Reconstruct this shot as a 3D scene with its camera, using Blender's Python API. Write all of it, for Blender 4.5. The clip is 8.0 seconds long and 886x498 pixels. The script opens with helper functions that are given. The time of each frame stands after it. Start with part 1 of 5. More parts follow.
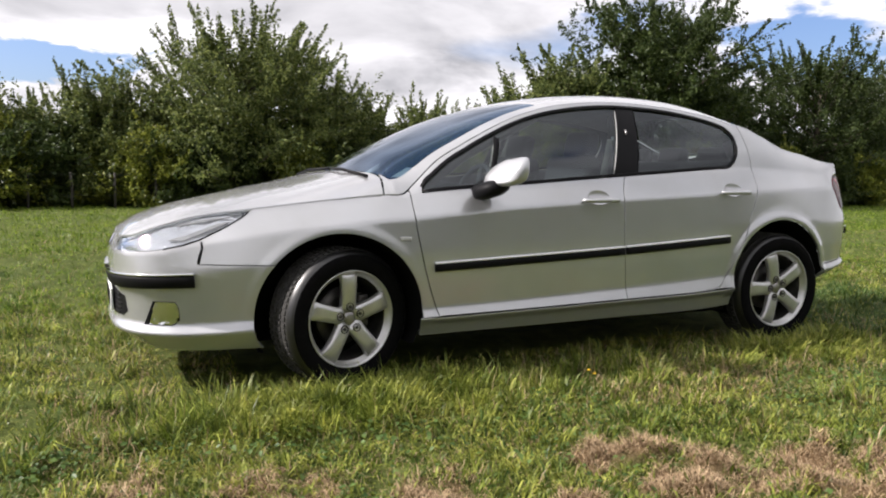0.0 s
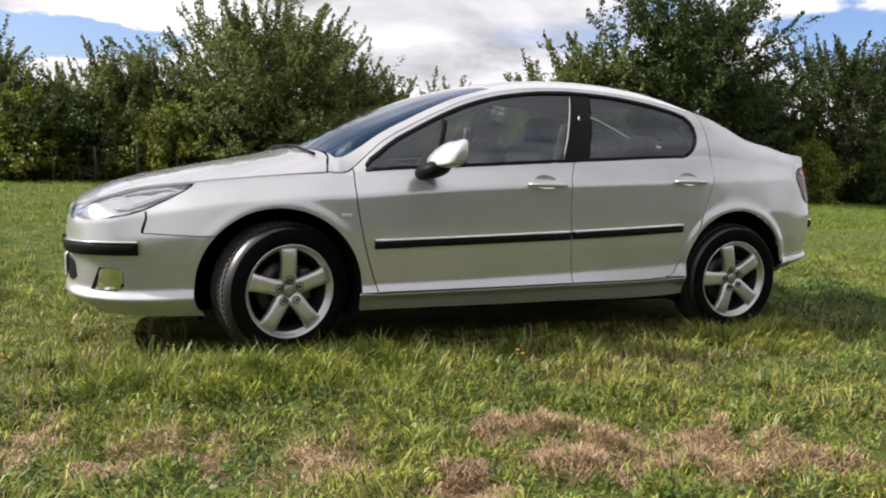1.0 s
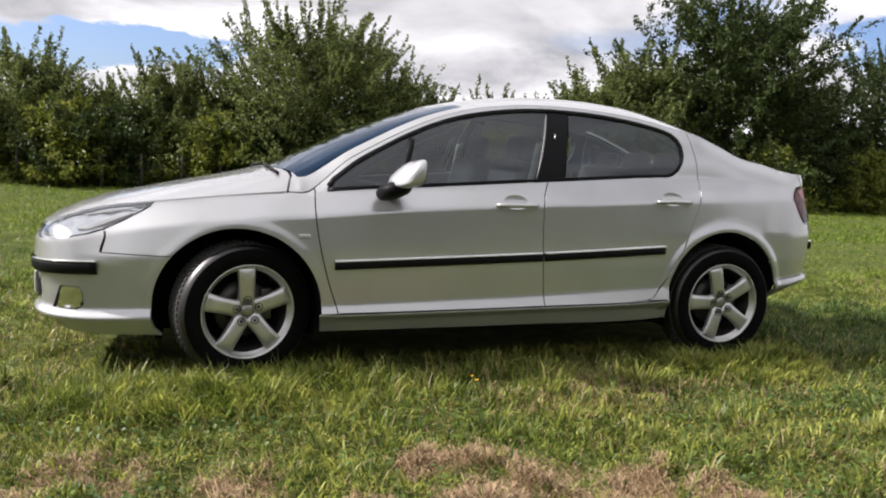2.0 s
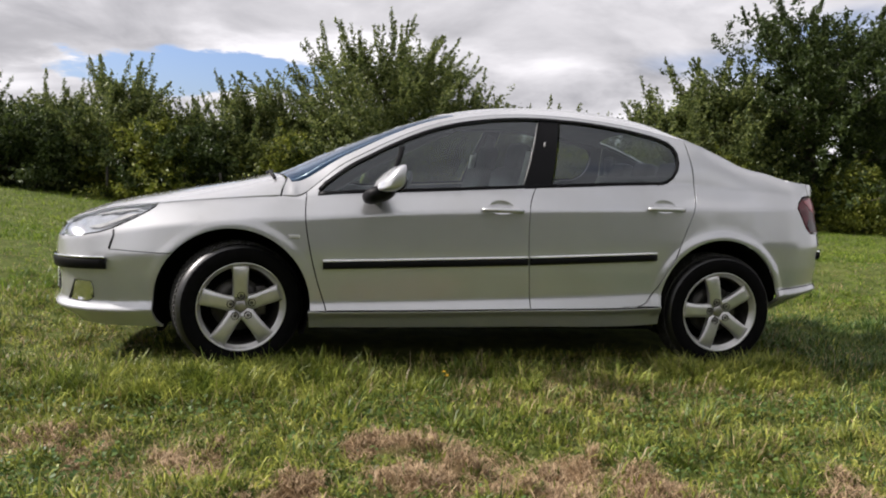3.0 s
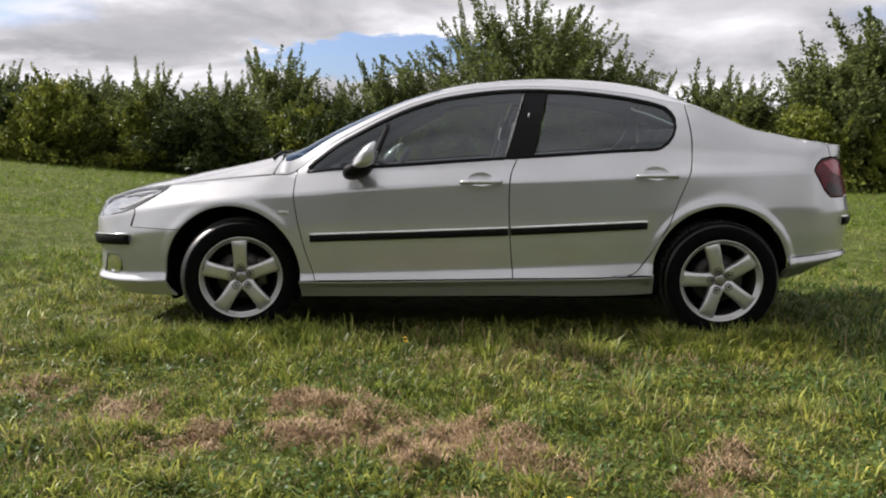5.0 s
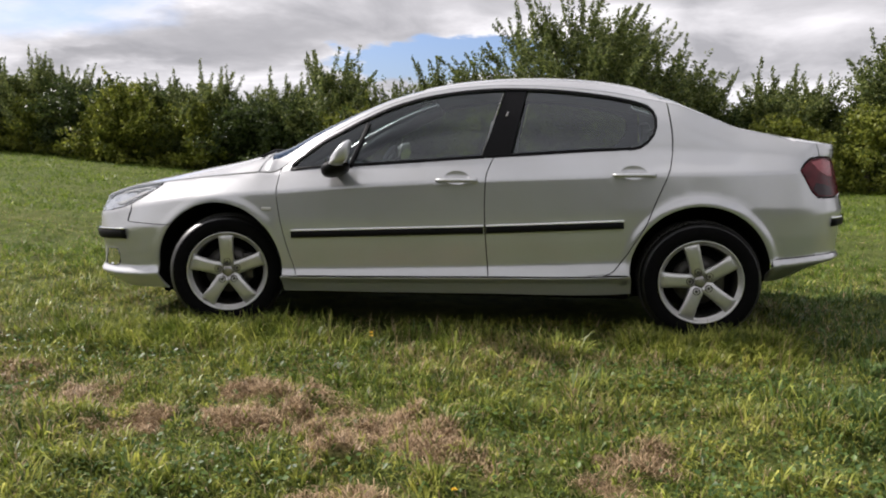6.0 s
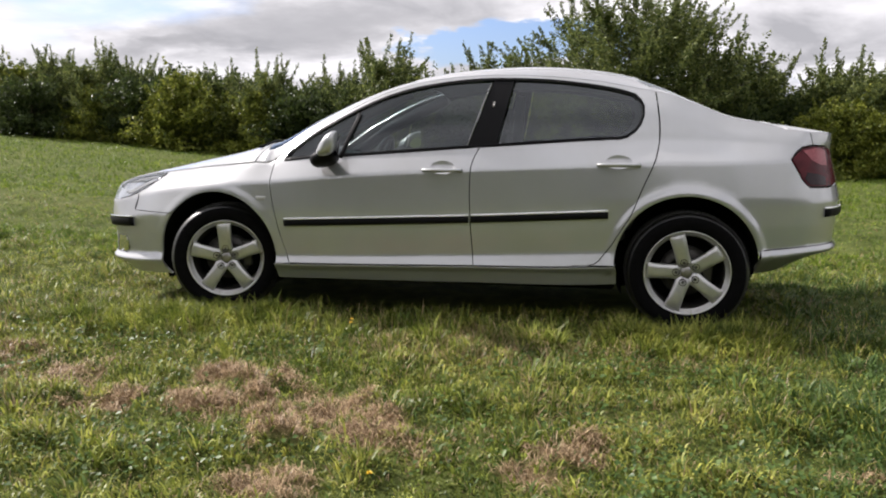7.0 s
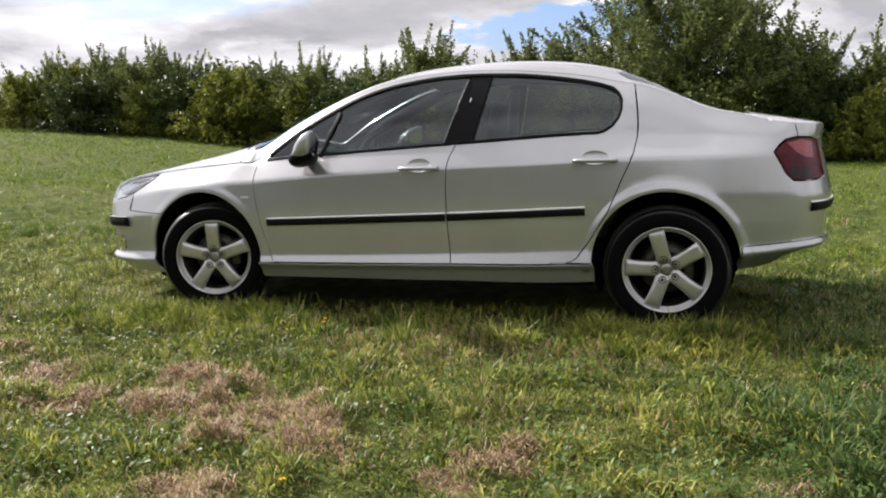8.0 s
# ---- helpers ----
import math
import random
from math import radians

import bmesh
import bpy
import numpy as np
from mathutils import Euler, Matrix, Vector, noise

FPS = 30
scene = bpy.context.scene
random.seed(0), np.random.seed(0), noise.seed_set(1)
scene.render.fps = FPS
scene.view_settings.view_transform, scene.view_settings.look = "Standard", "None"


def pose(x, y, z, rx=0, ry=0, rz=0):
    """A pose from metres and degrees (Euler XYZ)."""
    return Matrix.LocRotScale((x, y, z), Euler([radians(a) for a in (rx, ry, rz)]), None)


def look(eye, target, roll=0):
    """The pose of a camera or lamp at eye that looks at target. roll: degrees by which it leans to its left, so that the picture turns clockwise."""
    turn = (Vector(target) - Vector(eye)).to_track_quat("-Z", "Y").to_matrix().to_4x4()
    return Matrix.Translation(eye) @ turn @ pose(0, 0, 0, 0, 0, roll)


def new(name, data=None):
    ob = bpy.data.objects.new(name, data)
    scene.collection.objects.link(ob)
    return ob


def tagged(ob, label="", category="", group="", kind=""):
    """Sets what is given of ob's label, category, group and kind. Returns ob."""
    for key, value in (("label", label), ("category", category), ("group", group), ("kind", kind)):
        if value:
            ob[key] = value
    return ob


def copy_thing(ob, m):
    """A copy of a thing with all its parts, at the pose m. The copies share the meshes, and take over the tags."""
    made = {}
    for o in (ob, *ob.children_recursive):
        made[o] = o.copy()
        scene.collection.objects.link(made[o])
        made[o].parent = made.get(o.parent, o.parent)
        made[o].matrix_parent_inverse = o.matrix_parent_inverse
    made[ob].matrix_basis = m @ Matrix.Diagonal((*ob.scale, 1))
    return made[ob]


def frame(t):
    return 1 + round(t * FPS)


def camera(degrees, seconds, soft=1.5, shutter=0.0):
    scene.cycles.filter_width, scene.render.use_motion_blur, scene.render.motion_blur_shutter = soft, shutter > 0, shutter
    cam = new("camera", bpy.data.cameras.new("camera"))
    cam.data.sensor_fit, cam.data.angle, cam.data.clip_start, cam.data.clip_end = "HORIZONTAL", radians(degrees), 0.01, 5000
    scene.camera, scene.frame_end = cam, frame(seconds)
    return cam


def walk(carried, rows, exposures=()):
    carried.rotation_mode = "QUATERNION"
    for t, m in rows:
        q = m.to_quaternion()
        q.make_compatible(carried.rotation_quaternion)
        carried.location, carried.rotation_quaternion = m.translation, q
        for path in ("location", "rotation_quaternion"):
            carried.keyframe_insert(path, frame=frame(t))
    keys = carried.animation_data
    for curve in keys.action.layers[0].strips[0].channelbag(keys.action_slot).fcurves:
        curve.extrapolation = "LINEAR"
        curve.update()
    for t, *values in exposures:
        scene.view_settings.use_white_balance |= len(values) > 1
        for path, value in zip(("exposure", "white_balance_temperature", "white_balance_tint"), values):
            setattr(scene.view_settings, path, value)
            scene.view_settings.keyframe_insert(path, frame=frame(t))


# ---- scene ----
cam = camera(58.0, 8.0, soft=2.0)
PATH = [
    (0, (-2.512, -4.431, 1.033), (-1.694, -2.617, 0.83), 0.6),
    (0.5, (-2.321, -4.595, 1.019), (-1.549, -2.762, 0.81), 3.2),
    (1, (-2.127, -4.7, 1.017), (-1.384, -2.858, 0.778), 2.3),
    (1.5, (-1.876, -4.753, 1.028), (-1.186, -2.887, 0.831), 4.0),
    (1.7, (-1.767, -4.762, 1.096), (-1.115, -2.883, 0.887), 3.4),
    (2.8, (-1.334, -4.986, 1.113), (-0.851, -3.062, 0.86), 2.8),
    (3, (-1.177, -5.081, 1.043), (-0.778, -3.13, 0.859), 2.6),
    (3.5, (-0.904, -5.132, 1.051), (-0.593, -3.168, 0.838), 3.5),
    (4, (-0.671, -5.2, 1.053), (-0.531, -3.218, 0.826), 1.9),
    (4.5, (-0.386, -5.311, 1.078), (-0.337, -3.33, 0.801), 1.6),
    (4.7, (-0.289, -5.336, 1.075), (-0.281, -3.352, 0.823), 1.1),
    (5.8, (0.328, -5.34, 1.046), (0.169, -3.366, 0.772), -0.2),
    (6, (0.412, -5.361, 1.054), (0.197, -3.389, 0.8), 0.4),
    (6.5, (0.637, -5.412, 1.106), (0.328, -3.461, 0.793), 2.1),
    (7, (0.868, -5.354, 1.082), (0.492, -3.411, 0.792), 0.1),
    (7.5, (1.111, -5.26, 1.132), (0.652, -3.346, 0.781), 0.9),
    (8, (1.308, -5.229, 1.137), (0.792, -3.323, 0.817), -1.1),
]
EXPOSURES = [(t, stops, 6370, 16) for t, stops in ((0.0, 0.46), (1.5, 0.48), (3.0, 0.24), (4.5, 0.24), (6.0, 0.22), (6.5, 0.36), (7.0, 0.38), (7.5, 0.14), (8.0, 0.42))]
walk(cam, [(t, look(eye, target, roll)) for t, eye, target, roll in PATH], EXPOSURES)

# world, sun, exposure
SUN_AZ, SUN_EL = radians(160.0), radians(40.0)   # direction to the sun, from +x towards +y
sun_dir = Vector((math.cos(SUN_AZ) * math.cos(SUN_EL), math.sin(SUN_AZ) * math.cos(SUN_EL), math.sin(SUN_EL)))
world = bpy.data.worlds.new("sky")
scene.world = world
world.use_nodes = True
wn, wl = world.node_tree.nodes, world.node_tree.links
wn.clear()


def wnode(kind, **kw):
    n = wn.new(kind)
    for k, v in kw.items():
        n.inputs[k].default_value = v
    return n


w_out = wn.new("ShaderNodeOutputWorld")
w_bg = wnode("ShaderNodeBackground", Strength=0.082)
sky = wn.new("ShaderNodeTexSky")
sky.sky_type, sky.sun_disc = "NISHITA", False
sky.sun_elevation, sky.sun_rotation = SUN_EL, radians(90) - SUN_AZ
sky.air_density, sky.dust_density = 1.0, 1.5
w_tc = wn.new("ShaderNodeTexCoord")
w_sep = wn.new("ShaderNodeSeparateXYZ")
wl.new(w_tc.outputs["Generated"], w_sep.inputs[0])


def wmath(op, a, b=None, clamp=False):
    n = wn.new("ShaderNodeMath")
    n.operation, n.use_clamp = op, clamp
    for s, v in zip(n.inputs, (a, b)):
        if v is None:
            continue
        if isinstance(v, (int, float)):
            s.default_value = v
        else:
            wl.new(v, s)
    return n.outputs[0]


den = wmath("ADD", wmath("MAXIMUM", w_sep.outputs[2], 0.0), 0.22)
w_comb = wn.new("ShaderNodeCombineXYZ")
w_comb_x, w_comb_y = wmath("DIVIDE", w_sep.outputs[0], den), wmath("DIVIDE", w_sep.outputs[1], den)
wl.new(w_comb_x, w_comb.inputs[0])
wl.new(w_comb_y, w_comb.inputs[1])
w_map = wn.new("ShaderNodeMapping")
w_map.inputs["Location"].default_value = (3.1, 0.4, 0.0)
wl.new(w_comb.outputs[0], w_map.inputs[0])
w_n1 = wnode("ShaderNodeTexNoise", Scale=0.62, Detail=7.0, Roughness=0.52, Distortion=0.25)
w_n2 = wnode("ShaderNodeTexNoise", Scale=1.7, Detail=6.0, Roughness=0.55, Distortion=0.4)
wl.new(w_map.outputs[0], w_n1.inputs["Vector"])
wl.new(w_map.outputs[0], w_n2.inputs["Vector"])
w_cover = wn.new("ShaderNodeMapRange")
w_cover.interpolation_type = "SMOOTHSTEP"
w_cover.inputs["From Min"].default_value, w_cover.inputs["From Max"].default_value = 0.29, 0.43
w_tear = wnode("ShaderNodeTexNoise", Scale=2.6, Detail=6.0, Roughness=0.58)
wl.new(w_map.outputs[0], w_tear.inputs["Vector"])
w_rgb = wn.new("ShaderNodeSeparateColor")
wl.new(w_tear.outputs["Color"], w_rgb.inputs[0])
w_fray_x = wmath("ADD", w_comb_x, wmath("MULTIPLY", wmath("SUBTRACT", w_rgb.outputs[0], 0.5), 1.5))
w_fray_y = wmath("ADD", w_comb_y, wmath("MULTIPLY", wmath("SUBTRACT", w_rgb.outputs[1], 0.5), 0.8))


def lobe(cx, cy, sx, sy):
    """One soft patch of the cloud sheet, its rim frayed by the finer noise."""
    dx = wmath("MULTIPLY", wmath("SUBTRACT", w_fray_x, cx), 1 / sx)
    dy = wmath("MULTIPLY", wmath("SUBTRACT", w_fray_y, cy), 1 / sy)
    d2 = wmath("ADD", wmath("MULTIPLY", dx, dx), wmath("MULTIPLY", dy, dy))
    return wmath("MULTIPLY", wmath("SUBTRACT", 1.0, d2, True), wmath("MULTIPLY", w_n2.outputs["Fac"], 2.0))


hole = None   # breaks in the cloud low over the trees
for cx, cy, sx, sy, amount in ((-0.34, 3.06, 0.62, 0.34, .40), (2.2, 1.80, 0.65, 0.36, .26)):
    g = wmath("MULTIPLY", lobe(cx, cy, sx, sy), amount)
    hole = g if hole is None else wmath("ADD", hole, g)
wl.new(wmath("SUBTRACT", w_n1.outputs["Fac"], hole), w_cover.inputs["Value"])
w_ramp = wn.new("ShaderNodeValToRGB")
w_ramp.color_ramp.elements[0].position, w_ramp.color_ramp.elements[0].color = 0.34, (4.8, 4.85, 4.95, 1)
w_ramp.color_ramp.elements[1].position, w_ramp.color_ramp.elements[1].color = 0.60, (10.6, 10.55, 10.45, 1)
wl.new(w_n2.outputs["Fac"], w_ramp.inputs["Fac"])
base = None   # grey undersides of the heavier clouds
for cx, cy, sx, sy, amount in ((-0.95, 2.68, 0.80, 0.30, .66), (-1.75, 2.80, 0.55, 0.16, .55), (0.80, 2.30, 0.75, 0.34, .34), (0.0, 2.45, 0.6, 0.2, .3)):
    g = wmath("MULTIPLY", lobe(cx, cy, sx, sy), amount)
    base = g if base is None else wmath("ADD", base, g)
w_grey = wn.new("ShaderNodeMix")
w_grey.data_type = "RGBA"
w_grey.inputs["B"].default_value = (3.4, 3.45, 3.55, 1)
wl.new(wmath("ADD", base, 0.0, True), w_grey.inputs["Factor"])
wl.new(w_ramp.outputs[0], w_grey.inputs["A"])
w_mix = wn.new("ShaderNodeMix")
w_mix.data_type = "RGBA"
wl.new(w_cover.outputs[0], w_mix.inputs["Factor"])
w_blue = wn.new("ShaderNodeMix")   # clear air between the clouds
w_blue.data_type, w_blue.blend_type, w_blue.clamp_result = "RGBA", "MULTIPLY", False
w_blue.inputs["Factor"].default_value = 1.0
w_blue.inputs["B"].default_value = (1.02, 1.16, 1.5, 1)
wl.new(sky.outputs[0], w_blue.inputs["A"])
wl.new(w_blue.outputs["Result"], w_mix.inputs["A"])
wl.new(w_grey.outputs["Result"], w_mix.inputs["B"])
wl.new(w_mix.outputs["Result"], w_bg.inputs["Color"])
wl.new(w_bg.outputs[0], w_out.inputs[0])
sun_data = bpy.data.lights.new("sun", "SUN")
sun_data.energy, sun_data.angle, sun_data.color = 5.6, radians(0.53), (1.0, 0.95, 0.87)
sun_ob = new("sun", sun_data)
sun_ob.matrix_world = look(sun_dir * 50, (0, 0, 0))


# materials
def mat(name):
    m = bpy.data.materials.new(name)
    m.use_nodes = True
    nt = m.node_tree
    return m, nt, nt.nodes["Principled BSDF"]


def ramp(nt, fac, stops):
    r = nt.nodes.new("ShaderNodeValToRGB")
    els = r.color_ramp.elements
    while len(els) < len(stops):
        els.new(0.5)
    for e, (p, c) in zip(els, stops):
        e.position, e.color = p, (*c, 1)
    nt.links.new(fac, r.inputs["Fac"])
    return r.outputs["Color"]


def tex(nt, scale, detail=4.0, rough=0.55, kind="Object", stretch=None):
    tc = nt.nodes.new("ShaderNodeTexCoord")
    n = nt.nodes.new("ShaderNodeTexNoise")
    n.inputs["Scale"].default_value, n.inputs["Detail"].default_value, n.inputs["Roughness"].default_value = scale, detail, rough
    src = tc.outputs[kind]
    if stretch:
        mp = nt.nodes.new("ShaderNodeMapping")
        mp.inputs["Scale"].default_value = stretch
        nt.links.new(src, mp.inputs[0])
        src = mp.outputs[0]
    nt.links.new(src, n.inputs["Vector"])
    return n.outputs["Fac"]


def bump(nt, bsdf, fac, strength, dist):
    b = nt.nodes.new("ShaderNodeBump")
    b.inputs["Strength"].default_value, b.inputs["Distance"].default_value = strength, dist
    nt.links.new(fac, b.inputs["Height"])
    nt.links.new(b.outputs[0], bsdf.inputs["Normal"])


def plain(name, col, rough, metal=0.0, vary=0.12, scale=14.0, bumps=0.0, bscale=120.0, **extra):
    """A surface with a little variation in colour and gloss, and optional fine relief."""
    m, nt, b = mat(name)
    f = tex(nt, scale, 5.0)
    lo, hi = [c * (1 - vary) for c in col], [min(1.0, c * (1 + vary)) for c in col]
    nt.links.new(ramp(nt, f, [(0.3, lo), (0.7, hi)]), b.inputs["Base Color"])
    mr = nt.nodes.new("ShaderNodeMapRange")
    mr.inputs["To Min"].default_value, mr.inputs["To Max"].default_value = rough * 0.85, min(1.0, rough * 1.15)
    nt.links.new(f, mr.inputs["Value"])
    nt.links.new(mr.outputs[0], b.inputs["Roughness"])
    b.inputs["Metallic"].default_value = metal
    for k, v in extra.items():
        b.inputs[k.replace("_", " ")].default_value = v
    if bumps:
        bump(nt, b, tex(nt, bscale, 3.0), bumps, 0.002)
    return m


def paint_material():
    """Metallic paint: a tight and a broad lobe of metal flakes under clear lacquer, with a little road dust."""
    m, nt, b = mat("silver_paint")
    fl = tex(nt, 2200.0, 1.0)
    dirt = tex(nt, 2.4, 6.0, 0.6)
    base = ramp(nt, fl, [(0.25, (0.470, 0.479, 0.494)), (0.75, (0.555, 0.565, 0.582))])
    mix = nt.nodes.new("ShaderNodeMix")
    mix.data_type, mix.blend_type = "RGBA", "MULTIPLY"
    mix.inputs["Factor"].default_value = 1.0
    nt.links.new(base, mix.inputs["A"])
    nt.links.new(ramp(nt, dirt, [(0.3, (0.93, 0.92, 0.90)), (0.65, (1, 1, 1))]), mix.inputs["B"])
    broad = nt.nodes.new("ShaderNodeBsdfPrincipled")
    for n, rough in ((b, 0.22), (broad, 0.58)):
        nt.links.new(mix.outputs["Result"], n.inputs["Base Color"])
        n.inputs["Metallic"].default_value = 0.76
        n.inputs["Roughness"].default_value = rough
        n.inputs["Coat Weight"].default_value = 0.9
        n.inputs["Coat Roughness"].default_value = 0.05
        bump(nt, n, tex(nt, 900.0, 1.0), 0.02, 0.0005)
    both_lobes = nt.nodes.new("ShaderNodeMixShader")
    both_lobes.inputs[0].default_value = 0.40
    nt.links.new(b.outputs[0], both_lobes.inputs[1])
    nt.links.new(broad.outputs[0], both_lobes.inputs[2])
    nt.links.new(both_lobes.outputs[0], nt.nodes["Material Output"].inputs[0])
    return m


def glass_material(name, tint, rough=0.02, gloss=0.10, sheen=(0.9, 0.95, 1.0)):
    """Thin automotive glass: part clear, part glossy."""
    m, nt, b = mat(name)
    out = nt.nodes["Material Output"]
    tr = nt.nodes.new("ShaderNodeBsdfTransparent")
    tr.inputs[0].default_value = (*tint, 1)
    gl = nt.nodes.new("ShaderNodeBsdfGlossy")
    gl.inputs["Roughness"].default_value = rough
    lw = nt.nodes.new("ShaderNodeLayerWeight")   # more gloss at a slant, alike on both faces
    pw = nt.nodes.new("ShaderNodeMath")
    pw.operation = "POWER"
    pw.inputs[1].default_value = 5.0
    ma = nt.nodes.new("ShaderNodeMath")
    ma.operation = "MULTIPLY_ADD"
    ma.inputs[1].default_value, ma.inputs[2].default_value = 0.88, gloss
    nt.links.new(lw.outputs["Facing"], pw.inputs[0])
    nt.links.new(pw.outputs[0], ma.inputs[0])
    fr = ma
    hue = nt.nodes.new("ShaderNodeMix")   # a coating's colour fades out of the gloss at a slant
    hue.data_type = "RGBA"
    hue.inputs["A"].default_value, hue.inputs["B"].default_value = (*sheen, 1), (0.95, 0.97, 1.0, 1)
    full = nt.nodes.new("ShaderNodeMath")
    full.operation, full.use_clamp = "MULTIPLY", True
    full.inputs[1].default_value = 1.3
    nt.links.new(pw.outputs[0], full.inputs[0])
    nt.links.new(full.outputs[0], hue.inputs["Factor"])
    nt.links.new(hue.outputs["Result"], gl.inputs["Color"])
    mx = nt.nodes.new("ShaderNodeMixShader")
    nt.links.new(fr.outputs[0], mx.inputs[0])
    nt.links.new(tr.outputs[0], mx.inputs[1])
    nt.links.new(gl.outputs[0], mx.inputs[2])
    nt.links.new(mx.outputs[0], out.inputs[0])
    return m


def leaf_material(name, dark, light, trans=0.35, patchy=False):
    m, nt, b = mat(name)
    out = nt.nodes["Material Output"]
    g = nt.nodes.new("ShaderNodeNewGeometry")
    col = ramp(nt, g.outputs["Random Per Island"], [(0.0, dark), (0.6, [(a + c) / 2 for a, c in zip(dark, light)]), (1.0, light)])
    if patchy:   # lush and dry stretches of the meadow
        for scale, lo, hi in ((1.1, (.70, .80, .62), (1.22, 1.16, 1.2)), (6.5, (.50, .58, .45), (1.40, 1.34, 1.30)), (15.0, (.62, .68, .60), (1.32, 1.28, 1.22))):
            mp = nt.nodes.new("ShaderNodeMix")
            mp.data_type, mp.blend_type, mp.clamp_result = "RGBA", "MULTIPLY", False
            mp.inputs["Factor"].default_value = 1.0
            nt.links.new(col, mp.inputs["A"])
            nt.links.new(ramp(nt, tex(nt, scale, 3.0, 0.6), [(0.36, lo), (0.64, hi)]), mp.inputs["B"])
            col = mp.outputs["Result"]
    nt.links.new(col, b.inputs["Base Color"])
    b.inputs["Roughness"].default_value = 0.42
    b.inputs["Specular IOR Level"].default_value = 0.22
    t = nt.nodes.new("ShaderNodeBsdfTranslucent")
    nt.links.new(col, t.inputs[0])
    mx = nt.nodes.new("ShaderNodeMixShader")
    mx.inputs[0].default_value = trans
    nt.links.new(b.outputs[0], mx.inputs[1])
    nt.links.new(t.outputs[0], mx.inputs[2])
    nt.links.new(mx.outputs[0], out.inputs[0])
    return m


PAINT = paint_material()
BLACK = plain("black_trim", (0.005, 0.005, 0.006), 0.55, Specular_IOR_Level=0.12, bumps=0.15, bscale=600)
GLOSSY_BLACK = plain("gloss_black", (0.005, 0.005, 0.006), 0.35, Specular_IOR_Level=0.12)
RUBBER = plain("tyre_rubber", (0.0045, 0.0045, 0.0048), 0.85, vary=0.3, scale=30, bumps=0.3, bscale=200, Specular_IOR_Level=0.05)
LINER = plain("wheel_arch_liner", (0.004, 0.004, 0.004), 0.9, bumps=0.3, Specular_IOR_Level=0.1)
SHOULDER = plain("tyre_shoulder", (0.006, 0.006, 0.006), 0.40, vary=0.2, scale=40, Specular_IOR_Level=0.75)
ALLOY = plain("alloy", (0.56, 0.56, 0.55), 0.34, 0.75, vary=0.08, scale=20)
STEEL = plain("steel", (0.35, 0.34, 0.33), 0.4, 0.9, vary=0.25, scale=25)
LAMP_SILVER = plain("lamp_housing", (0.90, 0.90, 0.92), 0.25, 0.15, vary=0.06, scale=40)
DUSTY = plain("dusty_tread", (0.030, 0.029, 0.027), 0.9, vary=0.3, scale=60, bumps=0.4, bscale=150)
DISC = plain("worn_disc", (0.10, 0.095, 0.09), 0.5, 0.8, vary=0.3, scale=25)
CHROME = plain("chrome", (0.82, 0.82, 0.83), 0.06, 1.0, vary=0.03)
FLUTED = plain("fluted_chrome", (0.84, 0.84, 0.85), 0.07, 1.0, vary=0.03, bumps=1.0, bscale=55)
TAIL_RED = plain("red_lens", (0.075, 0.003, 0.008), 0.25, vary=0.35, Specular_IOR_Level=0.25)
TAIL_CLEAR = plain("pink_clear_lens", (0.30, 0.055, 0.07), 0.2, vary=0.2, scale=60)
TAIL_DARK = plain("smoked_lens", (0.018, 0.004, 0.008), 0.22, vary=0.3, scale=60, Specular_IOR_Level=0.3)
AMBER = plain("clear_indicator_lens", (0.45, 0.45, 0.44), 0.2, vary=0.05, Coat_Weight=0.8)
FABRIC = plain("dark_upholstery", (0.045, 0.045, 0.05), 0.85, vary=0.2, bumps=0.3, bscale=400)
LINING = plain("headlining", (0.20, 0.20, 0.195), 0.9, bumps=0.2, bscale=400)
DASH = plain("dashboard_plastic", (0.05, 0.051, 0.054), 0.6, bumps=0.3, bscale=500)
PAPER = plain("white_paper", (0.75, 0.77, 0.74), 0.8, vary=0.05)
EDGE_HIGHLIGHT = plain("grey_guide", (0.20, 0.20, 0.20), 0.4)
BELT = plain("seat_belt_webbing", (0.48, 0.48, 0.47), 0.6)
GLASS = glass_material("side_glass", (0.52, 0.58, 0.55), gloss=0.075)
SCREEN = glass_material("windscreen_glass", (0.30, 0.37, 0.40), gloss=0.15, sheen=(0.16, 0.33, 0.62))   # coated, blue in reflection
LENS = glass_material("lamp_lens", (0.92, 0.93, 0.94), gloss=0.16)
BARK = plain("bark", (0.075, 0.06, 0.045), 0.9, vary=0.4, scale=9, bumps=0.8, bscale=40)
POST = plain("weathered_post", (0.05, 0.045, 0.036), 0.9, vary=0.35, scale=12, bumps=0.5, bscale=60)
WIRE = plain("fence_wire", (0.06, 0.06, 0.06), 0.7, 0.3)
CHERRY = leaf_material("cherry_leaves", (0.040, 0.066, 0.022), (0.25, 0.285, 0.085), 0.42)
OAK = leaf_material("oak_leaves", (0.024, 0.042, 0.013), (0.088, 0.118, 0.032))
BUSH = leaf_material("bush_leaves", (0.07, 0.10, 0.016), (0.31, 0.33, 0.055))
GRASS = leaf_material("grass_blades", (0.085, 0.118, 0.018), (0.42, 0.435, 0.115), 0.35, patchy=True)
FIELD = leaf_material("field_grass", (0.070, 0.125, 0.012), (0.27, 0.35, 0.055), 0.38, patchy=True)
STRAW = leaf_material("dry_grass", (0.27, 0.185, 0.10), (0.56, 0.43, 0.26), 0.25)
